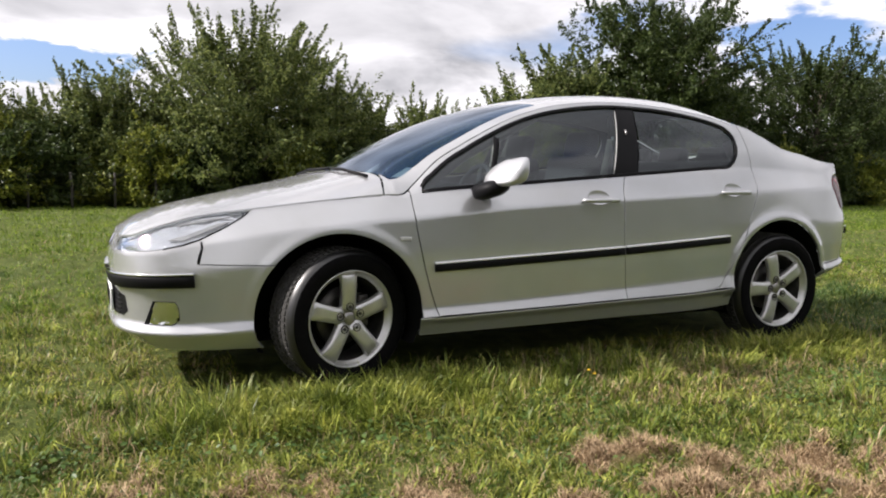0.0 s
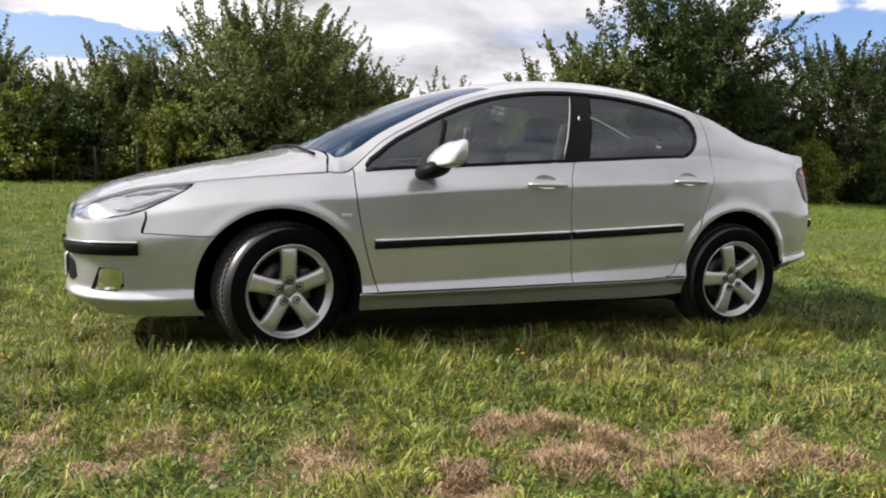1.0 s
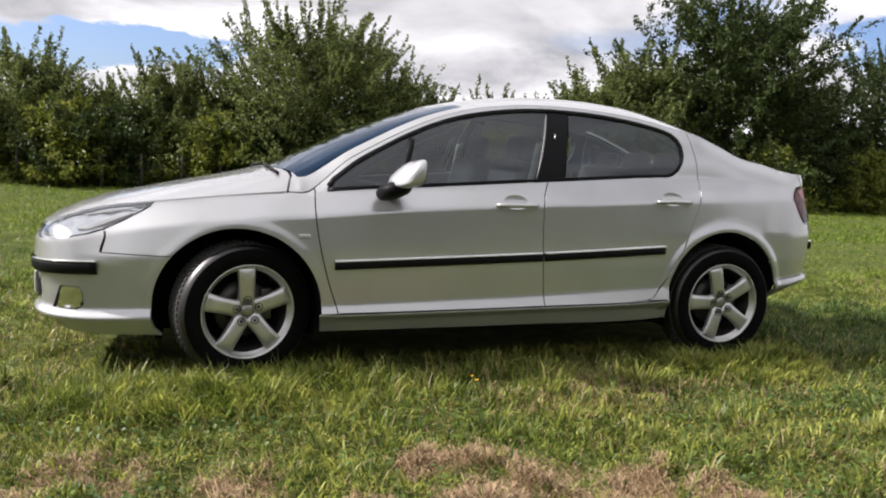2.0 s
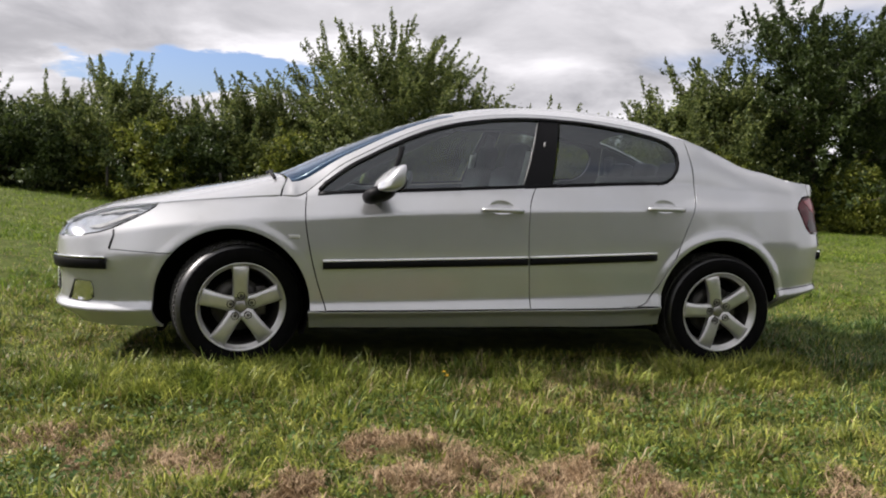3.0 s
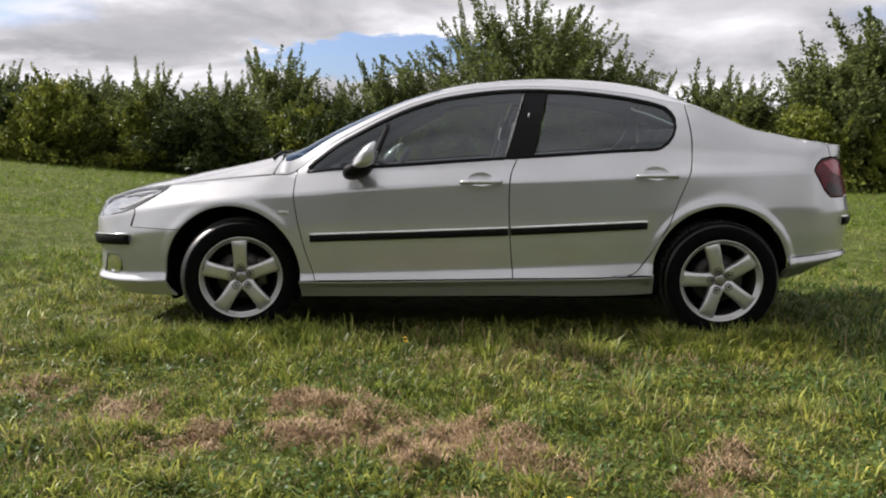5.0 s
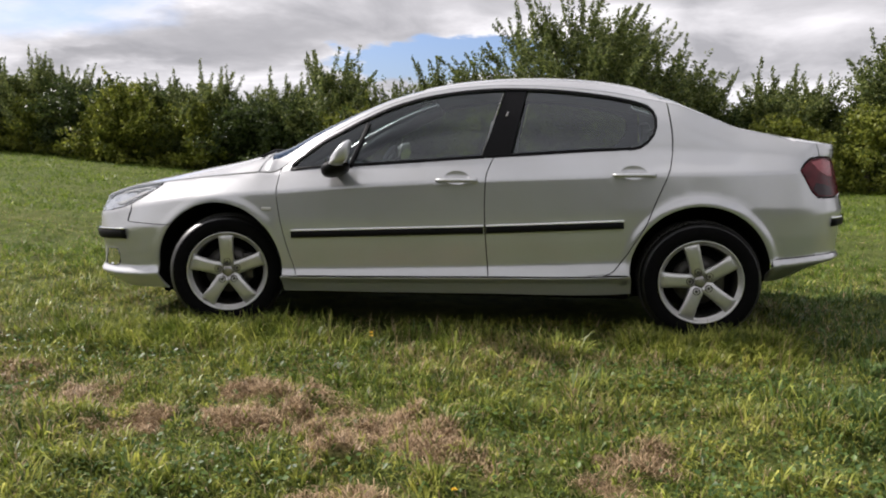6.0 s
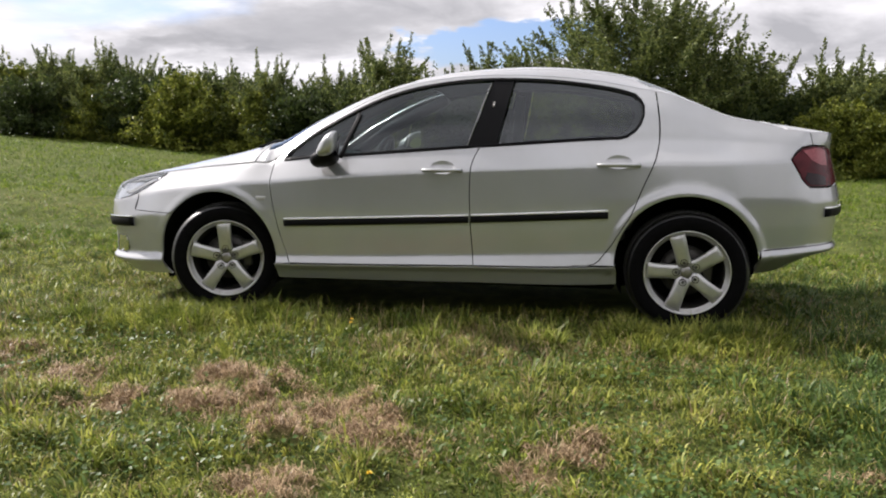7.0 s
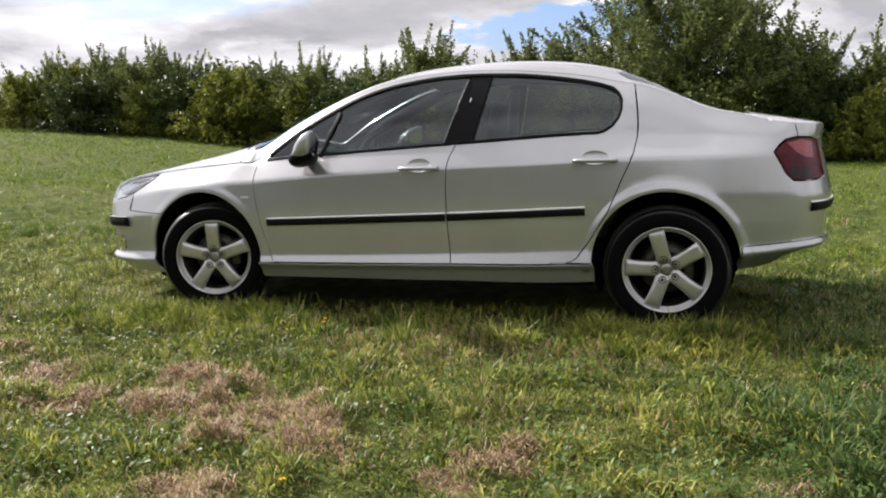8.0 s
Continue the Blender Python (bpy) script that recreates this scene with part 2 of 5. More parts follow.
DEAD = leaf_material("dead_grass", (0.13, 0.080, 0.042), (0.64, 0.475, 0.29), 0.2)
CLOVER_SHADE = leaf_material("clover", (0.040, 0.080, 0.018), (0.13, 0.20, 0.05), 0.3)
YELLOW = plain("yellow_petal", (0.75, 0.50, 0.02), 0.6)


# mesh helpers
def mesh_object(name, verts, faces, material, parent=None, label="", smooth=True, normals=None):
    me = bpy.data.meshes.new(name)
    me.from_pydata([tuple(v) for v in verts], [], faces)
    if smooth:
        me.polygons.foreach_set("use_smooth", [True] * len(me.polygons))
    me.materials.append(material)
    me.update()
    if normals is not None:
        me.normals_split_custom_set_from_vertices([tuple(n) for n in normals])
    ob = new(name, me)
    if parent:
        ob.parent = parent
    if label:
        ob["label"] = label
    return ob


def part(name, bm, material, parent=None, label="", smooth=True):
    me = bpy.data.meshes.new(name)
    bmesh.ops.recalc_face_normals(bm, faces=bm.faces[:])
    for f in bm.faces:
        f.smooth = smooth
    bm.to_mesh(me)
    bm.free()
    me.materials.append(material)
    ob = new(name, me)
    if parent:
        ob.parent = parent
    if label:
        ob["label"] = label
    return ob


def box(bm, cx, cy, cz, sx, sy, sz, bevel=0.0, m=None, seg=2):
    """A box with rounded edges, turned by m about its centre."""
    t = Matrix.Translation((cx, cy, cz)) @ (m or Matrix()) @ Matrix.Diagonal((sx, sy, sz, 1))
    r = bmesh.ops.create_cube(bm, size=1, matrix=t)
    if bevel:
        edges = list({e for v in r["verts"] for e in v.link_edges})
        bmesh.ops.bevel(bm, geom=edges, offset=bevel, segments=seg, profile=0.6, affect="EDGES")


def tube(bm, pts, radii, sides=8, cap=True):
    """A tapered tube along a line of points."""
    rings = []
    pts = [Vector(p) for p in pts]
    for i, p in enumerate(pts):
        d = (pts[min(i + 1, len(pts) - 1)] - pts[max(i - 1, 0)]).normalized()
        a = d.orthogonal().normalized()
        b = d.cross(a)
        if rings:
            a = (prev_a - d * prev_a.dot(d)).normalized()
            b = d.cross(a)
        prev_a = a
        rings.append([bm.verts.new(p + float(radii[i]) * (math.cos(2 * math.pi * k / sides) * a + math.sin(2 * math.pi * k / sides) * b)) for k in range(sides)])
    for r0, r1 in zip(rings, rings[1:]):
        for k in range(sides):
            bm.faces.new((r0[k], r0[(k + 1) % sides], r1[(k + 1) % sides], r1[k]))
    if cap:
        bm.faces.new(rings[0][::-1])
        bm.faces.new(rings[-1])


def lathe(bm, prof, m=None, sides=48, close=False):
    """Turns a profile of (radius, along) about the local y axis."""
    m = m or Matrix()
    rings = []
    for r, a in prof:
        rings.append([bm.verts.new(m @ Vector((r * math.cos(2 * math.pi * k / sides), a, r * math.sin(2 * math.pi * k / sides)))) for k in range(sides)])
    pairs = list(zip(rings, rings[1:])) + ([(rings[-1], rings[0])] if close else [])
    for r0, r1 in pairs:
        for k in range(sides):
            bm.faces.new((r0[k], r0[(k + 1) % sides], r1[(k + 1) % sides], r1[k]))
    return rings


def keyed(keys):
    """A smooth curve through (x, value) keys, as a function."""
    xs, ys = np.array([k[0] for k in keys], float), np.array([k[1] for k in keys], float)
    sl = np.gradient(ys, xs) if len(xs) > 2 else np.full(len(xs), (ys[-1] - ys[0]) / (xs[-1] - xs[0]))

    def f(x):
        x = np.clip(np.asarray(x, float), xs[0], xs[-1])
        i = np.clip(np.searchsorted(xs, x, side="right") - 1, 0, len(xs) - 2)
        h = xs[i + 1] - xs[i]
        t = (x - xs[i]) / h
        return ((1 + 2 * t) * (1 - t) ** 2 * ys[i] + t * (1 - t) ** 2 * h * sl[i] + t * t * (3 - 2 * t) * ys[i + 1] + t * t * (t - 1) * h * sl[i + 1])
    return f


# terrain: level where the car stands, falling away to the trees, higher towards the hill
def smooth01(t):
    t = np.clip(t, 0, 1)
    return t * t * (3 - 2 * t)


def ground_z(x, y):
    x, y = np.asarray(x, float), np.asarray(y, float)
    fall = -0.011 * np.clip(x - 2, 0, 40) * smooth01(y / 12) - 0.010 * np.maximum(y - 15, 0)
    hill = np.minimum(0.078 * np.maximum(-x - 4.5, 0), 1.08) * smooth01((y + 2) / 14)
    roll = 0.02 * np.sin(x * 0.9 + 0.6 * y) * np.cos(y * 0.7 - 0.3 * x)
    return -0.022 + np.maximum(fall, -8) + hill + roll


# ---- the car: nose towards -x, wheels at x = -1.3625 and 1.3625 ----
PLAN = [(-2.405, 0.0), (-2.402, 0.2), (-2.388, 0.35), (-2.35, 0.48), (-2.29, 0.575), (-2.2, 0.645), (-2.05, 0.714), (-1.9, 0.775), (-1.7, 0.835),
        (-1.36, 0.88), (-0.96, 0.892), (-0.4, 0.905), (0.15, 0.908), (0.6, 0.895), (0.95, 0.875), (1.36, 0.868), (1.7, 0.84),
        (1.9, 0.80), (2.05, 0.725), (2.16, 0.60), (2.23, 0.40), (2.262, 0.20), (2.27, 0.0)]
_pu = np.concatenate([[0], np.cumsum(np.hypot(*np.diff(np.array(PLAN), axis=0).T))])
_px, _py = keyed(list(zip(_pu, [p[0] for p in PLAN]))), keyed(list(zip(_pu, [p[1] for p in PLAN])))
_fu = np.linspace(0, _pu[-1], 4000)
_fx, _fy = _px(_fu), np.maximum(_py(_fu), 0)
_fu = np.concatenate([[0], np.cumsum(np.hypot(np.diff(_fx), np.diff(_fy)))])
_fx = np.maximum.accumulate(_fx)
ULEN = _fu[-1]
_gu = np.concatenate([-_fu[1:200][::-1], _fu, 2 * ULEN - _fu[-200:-1][::-1]])
_gx = np.concatenate([_fx[1:200][::-1], _fx, _fx[-200:-1][::-1]])
_gy = np.concatenate([-_fy[1:200][::-1], _fy, -_fy[-200:-1][::-1]])


def UX(x):
    """Distance along the car's outline, seen from above, from the middle of the nose to where it reaches x."""
    return np.interp(x, _fx, _fu)


def UY(y):
    """The same, on the nose, where it reaches y from the middle."""
    k = len(_fy) // 3
    return np.interp(y, _fy[:k], _fu[:k])


# levels of the side, from the sill's lower edge up to the roof rail: x, height, inset from the outline
LEVELS = [
    [(-2.405, .185, .10), (-2.1, .172, .08), (-1.83, .188, .05), (-1.02, .205, .042), (.1, .220, .042), (.96, .233, .042), (1.36, .27, .06), (1.75, .302, .13), (1.94, .325, .15), (2.1, .36, .17), (2.27, .375, .17)],
    [(-2.405, .25, .01), (-2.1, .246, .005), (-1.83, .264, .0), (-1.02, .286, .012), (.1, .312, .012), (.96, .332, .012), (1.36, .352, .01), (1.75, .392, .004), (2.05, .425, .004), (2.27, .43, .004)],
    [(-2.405, .262, -.012), (-2.1, .258, -.012), (-1.83, .276, -.012), (-1.02, .30, -.014), (.1, .324, -.016), (.96, .344, -.014), (1.36, .364, -.012), (1.75, .404, -.012), (2.05, .438, -.012), (2.27, .442, -.012)],
    [(-2.405, .305, .02), (-2.1, .303, .02), (-1.83, .324, .016), (-1.02, .346, .010), (.1, .387, .010), (.96, .427, .010), (1.36, .445, .01), (1.75, .452, .010), (2.05, .474, .010), (2.27, .475, .015)],
    [(-2.405, .42, .022), (-2.1, .42, .012), (-1.83, .45, .004), (-1.02, .49, .002), (.1, .52, .002), (1.36, .56, .004), (2.05, .58, .0), (2.27, .58, .005)],
    [(-2.405, .53, .0), (-2.1, .54, .0), (-1.83, .57, .0), (-1.02, .62, .0), (.1, .66, .004), (1.36, .72, .004), (2.05, .71, -.004), (2.27, .70, -.012)],
    [(-2.405, .62, .008), (-2.25, .632, .012), (-2.05, .668, .028), (-1.83, .71, .032), (-1.36, .768, .022), (-1.045, .79, .016), (-.55, .831, .014), (.165, .869, .014), (.7, .892, .018), (1.144, .913, .030), (1.652, .923, .038), (1.9, .93, .038), (2.27, .93, .05)],
    [(-2.405, .69, .045), (-2.36, 0.704, .05), (-2.29, 0.738, .06), (-2.2, 0.768, .08), (-2.05, 0.807, .10), (-1.836, 0.834, .115), (-1.6, 0.861, .125), (-1.357, 0.885, .116), (-1.19, 0.897, .10), (-1.05, .902, .098), (-.965, .911, .094), (-.878, .92, .09), (-.557, .942, .085),
     (.085, .988, .08), (.408, 1.009, .085), (.892, 1.039, .105), (1.2, 1.045, .125), (1.5, 1.035, .125), (1.82, 1.02, .10), (2.05, 1.005, .07), (2.27, .99, .06)],
    [(-2.405, .691, .046), (-2.36, 0.705, .051), (-2.29, 0.739, .061), (-2.2, 0.769, .081), (-2.05, 0.808, .101), (-1.836, 0.835, .116), (-1.6, 0.862, .126), (-1.357, 0.886, .117), (-1.19, 0.900, .112), (-1.06, .915, .13), (-1.03, .938, .145), (-.885, 1.062, .198),
     (-.725, 1.155, .22), (-.565, 1.237, .239), (-.406, 1.306, .253), (-.243, 1.356, .264), (-.081, 1.387, .275), (.083, 1.404, .286), (.246, 1.412, .289), (.411, 1.411, .29), (.576, 1.402, .284), (.742, 1.388, .276), (.909, 1.366, .266),
     (1.078, 1.33, .254), (1.237, 1.298, .24), (1.408, 1.239, .232), (1.58, 1.171, .214), (1.749, 1.14, .192), (1.92, 1.104, .155), (2.016, 1.09, .112), (2.06, 1.086, .09), (2.16, 1.082, .07), (2.27, 1.078, .05)],
]
for _k in (1, 2):
    LEVELS[_k] = [(a, b - .014 * (-1.2 < a < 1.2), c) for a, b, c in LEVELS[_k]]
LZ = [keyed([(a, b) for a, b, c in lv]) for lv in LEVELS]
LD = [keyed([(a, c) for a, b, c in lv]) for lv in LEVELS]
ARCH_F, ARCH_R = (-1.419, 0.320, 0.399), (1.352, 0.352, 0.384)


def _inset(x, z):
    zs, ds = np.stack([f(x) for f in LZ]), np.stack([f(x) for f in LD])
    zs = np.maximum.accumulate(zs + np.arange(len(zs))[:, None] * 1e-5, axis=0)
    d = np.empty_like(z)
    n = len(zs)
    k = np.clip((z[None, :] >= zs).sum(0) - 1, 0, n - 2)
    j = np.arange(len(z))
    z0, z1, d0, d1 = zs[k, j], zs[k + 1, j], ds[k, j], ds[k + 1, j]
    t = np.clip((z - z0) / np.maximum(z1 - z0, 1e-6), -0.6, 1.4)
    d = d0 + (d1 - d0) * t
    up = k == n - 2
    tt = np.clip(t, 0, 1)
    d = d - np.where(up, 0.075 * (z1 - z0) * 4 * tt * (1 - tt), 0)
    return d


def side(u, z, lift=0.0):
    """Points of the car's near side (y < 0) at outline distance u and height z, moved outwards by lift."""
    u, z = np.asarray(u, float), np.asarray(z, float)
    x, y = np.interp(u, _gu, _gx), np.interp(u, _gu, _gy)
    e = 0.004
    x1, y1 = np.interp(u + e, _gu, _gx), np.interp(u + e, _gu, _gy)
    x0, y0 = np.interp(u - e, _gu, _gx), np.interp(u - e, _gu, _gy)
    tx, ty = x1 - x0, y1 - y0
    ln = np.hypot(tx, ty)
    nx, ny = -ty / ln, tx / ln   # outwards, with y counted from the middle
    d = sum(w * _inset(x, z + o) for o, w in ((-0.016, .12), (-0.008, .22), (0, .32), (0.008, .22), (0.016, .12)))
    for (ax, az, ar), amt in ((ARCH_F, 0.004), (ARCH_R, 0.014)):
        r = np.hypot(x - ax, z - az)
        d = d - amt * smooth01(1 - np.abs(r - ar - 0.018) / 0.05) * (z > 0.30)
    d = d - lift
    return np.stack([x - nx * d, -(y - ny * d), z], -1)


def surface_normals(fn, a, b, e=0.004):
    pa, pb = fn(a + e, b) - fn(a - e, b), fn(a, b + e) - fn(a, b - e)
    n = np.cross(pa, pb)
    n /= np.maximum(np.linalg.norm(n, axis=-1, keepdims=True), 1e-9)
    return n


def dense(poly, step):
    out = []
    for (a0, b0), (a1, b1) in zip(poly, poly[1:] + poly[:1]):
        k = max(1, int(math.hypot(a1 - a0, b1 - b0) / step))
        out += [(a0 + (a1 - a0) * i / k, b0 + (b1 - b0) * i / k) for i in range(k)]
    return out


def inset_poly(poly, gap):
    p = np.array(poly)
    nx, pv = np.roll(p, -1, 0), np.roll(p, 1, 0)
    area = 0.5 * np.sum(p[:, 0] * nx[:, 1] - nx[:, 0] * p[:, 1])
    t = nx - pv
    t /= np.maximum(np.hypot(*t.T)[:, None], 1e-9)
    return p + gap * np.sign(area) * np.stack([-t[:, 1], t[:, 0]], -1)


from mathutils import geometry

dented = None


def panel(name, fn, poly, material, parent, label="", gap=0.0032, step=0.03, skirt=0.014, lift=0.0, sign=1.0, mirror=False, fine=(), creases=(3, 6)):
    """A sheet cut to the outline poly in the two coordinates of the surface fn, with turned-in edges; mirror adds its twin on the far side."""
    poly = list(poly)
    if mirror and fn is side:   # let the halves meet on the centre line
        poly = [(-gap if a < 1e-6 else ULEN + gap if a > ULEN - 1e-6 else a, b) for a, b in poly]
    elif mirror:
        poly = [(a, gap if abs(b) < 1e-6 else b) for a, b in poly]
    edge = inset_poly(dense(poly, step), gap)
    n = len(edge)
    lo, hi = edge.min(0), edge.max(0)
    ga, gb = np.meshgrid(np.arange(lo[0] + step / 2, hi[0], step), np.arange(lo[1] + step / 2, hi[1], step))
    grid = np.stack([ga.ravel(), gb.ravel()], -1)
    e2 = np.roll(edge, -1, 0)
    inside = np.zeros(len(grid), bool)
    near = np.zeros(len(grid), bool)
    for (a0, b0), (a1, b1) in zip(edge, e2):
        cross = ((b0 > grid[:, 1]) != (b1 > grid[:, 1])) & (grid[:, 0] < (a1 - a0) * (grid[:, 1] - b0) / ((b1 - b0) or 1e-12) + a0)
        inside ^= cross
        near |= np.hypot(grid[:, 0] - a0, grid[:, 1] - b0) < step * 0.45
    grid = grid[inside & ~near]
    if fn is side or fn is dented:   # rows of points along the creases of the side
        xs = np.interp(np.arange(lo[0], hi[0], step * .8), _fu, _fx)
        rows = [np.stack([UX(xs), LZ[k](xs) + o], -1) for k in creases for o in (-.018, -.012, -.006, 0, .006, .012, .018)]
        rows = np.concatenate(rows)
        ok = np.zeros(len(rows), bool)
        clear = np.full(len(rows), 9.0)
        for (a0, b0), (a1, b1) in zip(edge, e2):
            ok ^= ((b0 > rows[:, 1]) != (b1 > rows[:, 1])) & (rows[:, 0] < (a1 - a0) * (rows[:, 1] - b0) / ((b1 - b0) or 1e-12) + a0)
            clear = np.minimum(clear, np.hypot(rows[:, 0] - a0, rows[:, 1] - b0))
        rows = rows[ok & (clear > .006)]
        if len(rows):
            gx = np.interp(grid[:, 0], _fu, _fx)
            away = np.min([np.abs(grid[:, 1] - LZ[k](gx)) for k in creases], axis=0) > .024
            grid = np.concatenate([grid[away], rows])
    for ax, az, ar in (ARCH_F, ARCH_R) if fn is side or fn is dented else ():   # rings of points on the wheel-arch flare
        aa, rr = np.meshgrid(np.radians(np.arange(-20, 200, 3.0)), ar + np.array([.008, .018, .028, .040, .052, .066]))
        ring = np.stack([UX(ax + (rr * np.cos(aa)).ravel()), az + (rr * np.sin(aa)).ravel()], -1)
        ok = np.zeros(len(ring), bool)
        clear = np.full(len(ring), 9.0)
        for (a0, b0), (a1, b1) in zip(edge, e2):
            ok ^= ((b0 > ring[:, 1]) != (b1 > ring[:, 1])) & (ring[:, 0] < (a1 - a0) * (ring[:, 1] - b0) / ((b1 - b0) or 1e-12) + a0)
            clear = np.minimum(clear, np.hypot(ring[:, 0] - a0, ring[:, 1] - b0))
        ring = ring[ok & (clear > .005)]
        if len(ring):
            gx = np.interp(grid[:, 0], _fu, _fx)
            grid = np.concatenate([grid[np.abs(np.hypot(gx - ax, grid[:, 1] - az) - ar - .036) > .042], ring])
    for cu, cz, ru, rz in fine:   # closer points where the sheet is dented
        fu, fz = np.meshgrid(np.linspace(-1.3, 1.3, 31), np.linspace(-1.3, 1.3, 27))
        far = ((grid[:, 0] - cu) / ru) ** 2 + ((grid[:, 1] - cz) / rz) ** 2 > 1.9
        grid = np.concatenate([grid[far], np.stack([cu + ru * fu.ravel(), cz + rz * fz.ravel()], -1)])
    pts = np.concatenate([edge, grid])
    vs, _, fs, *_ = geometry.delaunay_2d_cdt([Vector(p) for p in pts], [], [list(range(n))], 1, 1e-7)
    q = np.array([tuple(v) for v in vs])
    pos = fn(q[:, 0], q[:, 1])
    nor = surface_normals(fn, q[:, 0], q[:, 1]) * sign
    pos = pos + nor * lift
    faces = [tuple(f) for f in fs]
    f0 = np.array(faces)
    fnrm = np.cross(pos[f0[:, 1]] - pos[f0[:, 0]], pos[f0[:, 2]] - pos[f0[:, 0]])
    flip = np.einsum("ij,ij->i", fnrm, nor[f0[:, 0]]) < 0
    faces = [f[::-1] if k else f for f, k in zip(faces, flip)]
    verts, norms = list(pos), list(nor)
    if skirt:
        count = {}
        for f in faces:
            for a, b in zip(f, f[1:] + f[:1]):
                count[(a, b)] = 1
        rim = [(a, b) for a, b in count if (b, a) not in count]
        for a, b in rim:
            k = len(verts)
            out = np.cross(pos[b] - pos[a], nor[a])
            out /= max(np.linalg.norm(out), 1e-9)
            verts += [pos[a], pos[b], pos[b] - nor[b] * skirt, pos[a] - nor[a] * skirt]
            norms += [out + nor[a] * 0.8, out + nor[b] * 0.8, out, out]
            faces.append((k + 3, k + 2, k + 1, k))
    if mirror:
        k = len(verts)
        verts += [v * (1, -1, 1) for v in verts]
        norms += [v * (1, -1, 1) for v in norms]
        faces += [tuple(i + k for i in f[::-1]) for f in faces]
    norms = [v / max(np.linalg.norm(v), 1e-9) for v in norms]
    return mesh_object(name, verts, faces, material, parent, label, normals=norms)


def mirrored(ob, name=None):
    """The same part on the car's far side."""
    me = ob.data.copy()
    k = len(me.vertices)
    co = np.empty(k * 3)
    me.vertices.foreach_get("co", co)
    co = co.reshape(-1, 3) * (1, -1, 1)
    faces = [tuple(p.vertices)[::-1] for p in me.polygons]
    o = mesh_object(name or ob.name.split(".")[0], co, faces, me.materials[0], ob.parent, ob.get("label", ""))
    bpy.data.meshes.remove(me)
    return o


def both(*obs):
    for o in obs:
        mirrored(o)


# the upper side: bonnet, screens, roof and boot lid
_rail_x = np.interp(np.linspace(0, ULEN, 1500), _fu, _fx)
_rail = side(UX(_rail_x), LZ[8](_rail_x))
RAIL_Y, RAIL_Z = (lambda x: np.interp(x, _rail[:, 0], -_rail[:, 1])), (lambda x: np.interp(x, _rail[:, 0], _rail[:, 2]))
CENTRE = keyed([(-2.358, .692), (-2.33, .718), (-2.28, .745), (-2.2, .78), (-2.067, .823), (-1.882, .864), (-1.697, .904), (-1.512, .941), (-1.327, .983), (-1.143, 1.048), (-.959, 1.137), (-.775, 1.222), (-.592, 1.30), (-.409, 1.367),
                (-.227, 1.416), (-.044, 1.452), (.139, 1.472), (.323, 1.484), (.507, 1.486), (.692, 1.478), (.878, 1.458), (1.066, 1.42), (1.255, 1.352), (1.447, 1.262), (1.64, 1.186), (1.836, 1.148), (2.03, 1.115), (2.15, 1.095), (2.218, 1.08)])
BOW = keyed([(-2.36, 0.0), (-1.4, .15), (-1.2, .45), (-.9, .45), (-.4, .45), (.2, .4), (1.0, .35), (2.22, .3)])
CROWN = keyed([(-2.36, 2.2), (-2.0, 2.6), (-1.7, 3.2), (-1.4, 4.6), (-1.2, 8.5), (-1.0, 10.0), (-.6, 10.0), (-.25, 7.0), (.3, 5.0), (1.0, 4.5), (1.3, 3.0), (1.8, 3.0), (2.22, 3.0)])


def top(x, y):
    """Points of the car's upper side at x and y."""
    x, y = np.asarray(x, float), np.asarray(y, float)
    yr, zr = np.maximum(RAIL_Y(x), 0.02), RAIL_Z(x)
    t = np.clip(np.abs(y) / yr, 0, 1.0)
    return np.stack([x, y, zr + (CENTRE(x) - zr) * (1 - BOW(x) * t ** 2 - (1 - BOW(x)) * t ** CROWN(x))], -1)


def U(pts):
    return [(float(UX(a)), b) for a, b in pts]


def level(k, x0, x1, n=24, dz=0.0):
    return [(float(UX(x)), float(LZ[k](x)) + dz) for x in np.linspace(x0, x1, n)]


def arc(c, a0, a1, n=28):
    return [(float(UX(c[0] + c[2] * math.cos(radians(a)))), c[1] + c[2] * math.sin(radians(a))) for a in np.linspace(a0, a1, n)]


car = new("saloon_car")
tagged(car, "silver four-door saloon car parked on grass, front wheels turned", "car")

# outlines of the side's panels
DOOR_FRONT = keyed([(.20, -.905), (.286, -.927), (.47, -.987), (.677, -1.036), (.788, -1.052), (.86, -1.052), (.915, -1.048)])
DOOR_MID = keyed([(.2, .19), (.334, .182), (.604, .161), (.793, .157), (.917, .168), (1.0, .205)])
door_front_line = [(float(UX(DOOR_FRONT(z))), z) for z in np.linspace(.304, .905, 20)]
door_mid_line = [(float(UX(DOOR_MID(z))), z) for z in np.linspace(.328, .992, 20)]
rear_line = U([(.74, .344), (.82, .346), (.86, .356), (.886, .376), (.945, .456), (1.0, .545), (1.046, .62), (1.117, .797), (1.158, .89), (1.178, .945), (1.196, 1.03)])
lamp_low = U([(-1.850, .816), (-1.877, .794), (-1.955, .746), (-2.05, .694), (-2.12, .668), (-2.2, .650), (-2.29, .638), (-2.345, .634)]) + [(float(UY(.31)), .632)]
lamp_top = [(float(UY(.28)), .655), (float(UY(.37)), .682)] + U([(-2.36, .696), (-2.29, .731), (-2.2, .761), (-2.05, .801), (-1.92, .821), (-1.866, .827)])
af0 = math.degrees(math.asin((.58 - ARCH_F[1]) / ARCH_F[2]))
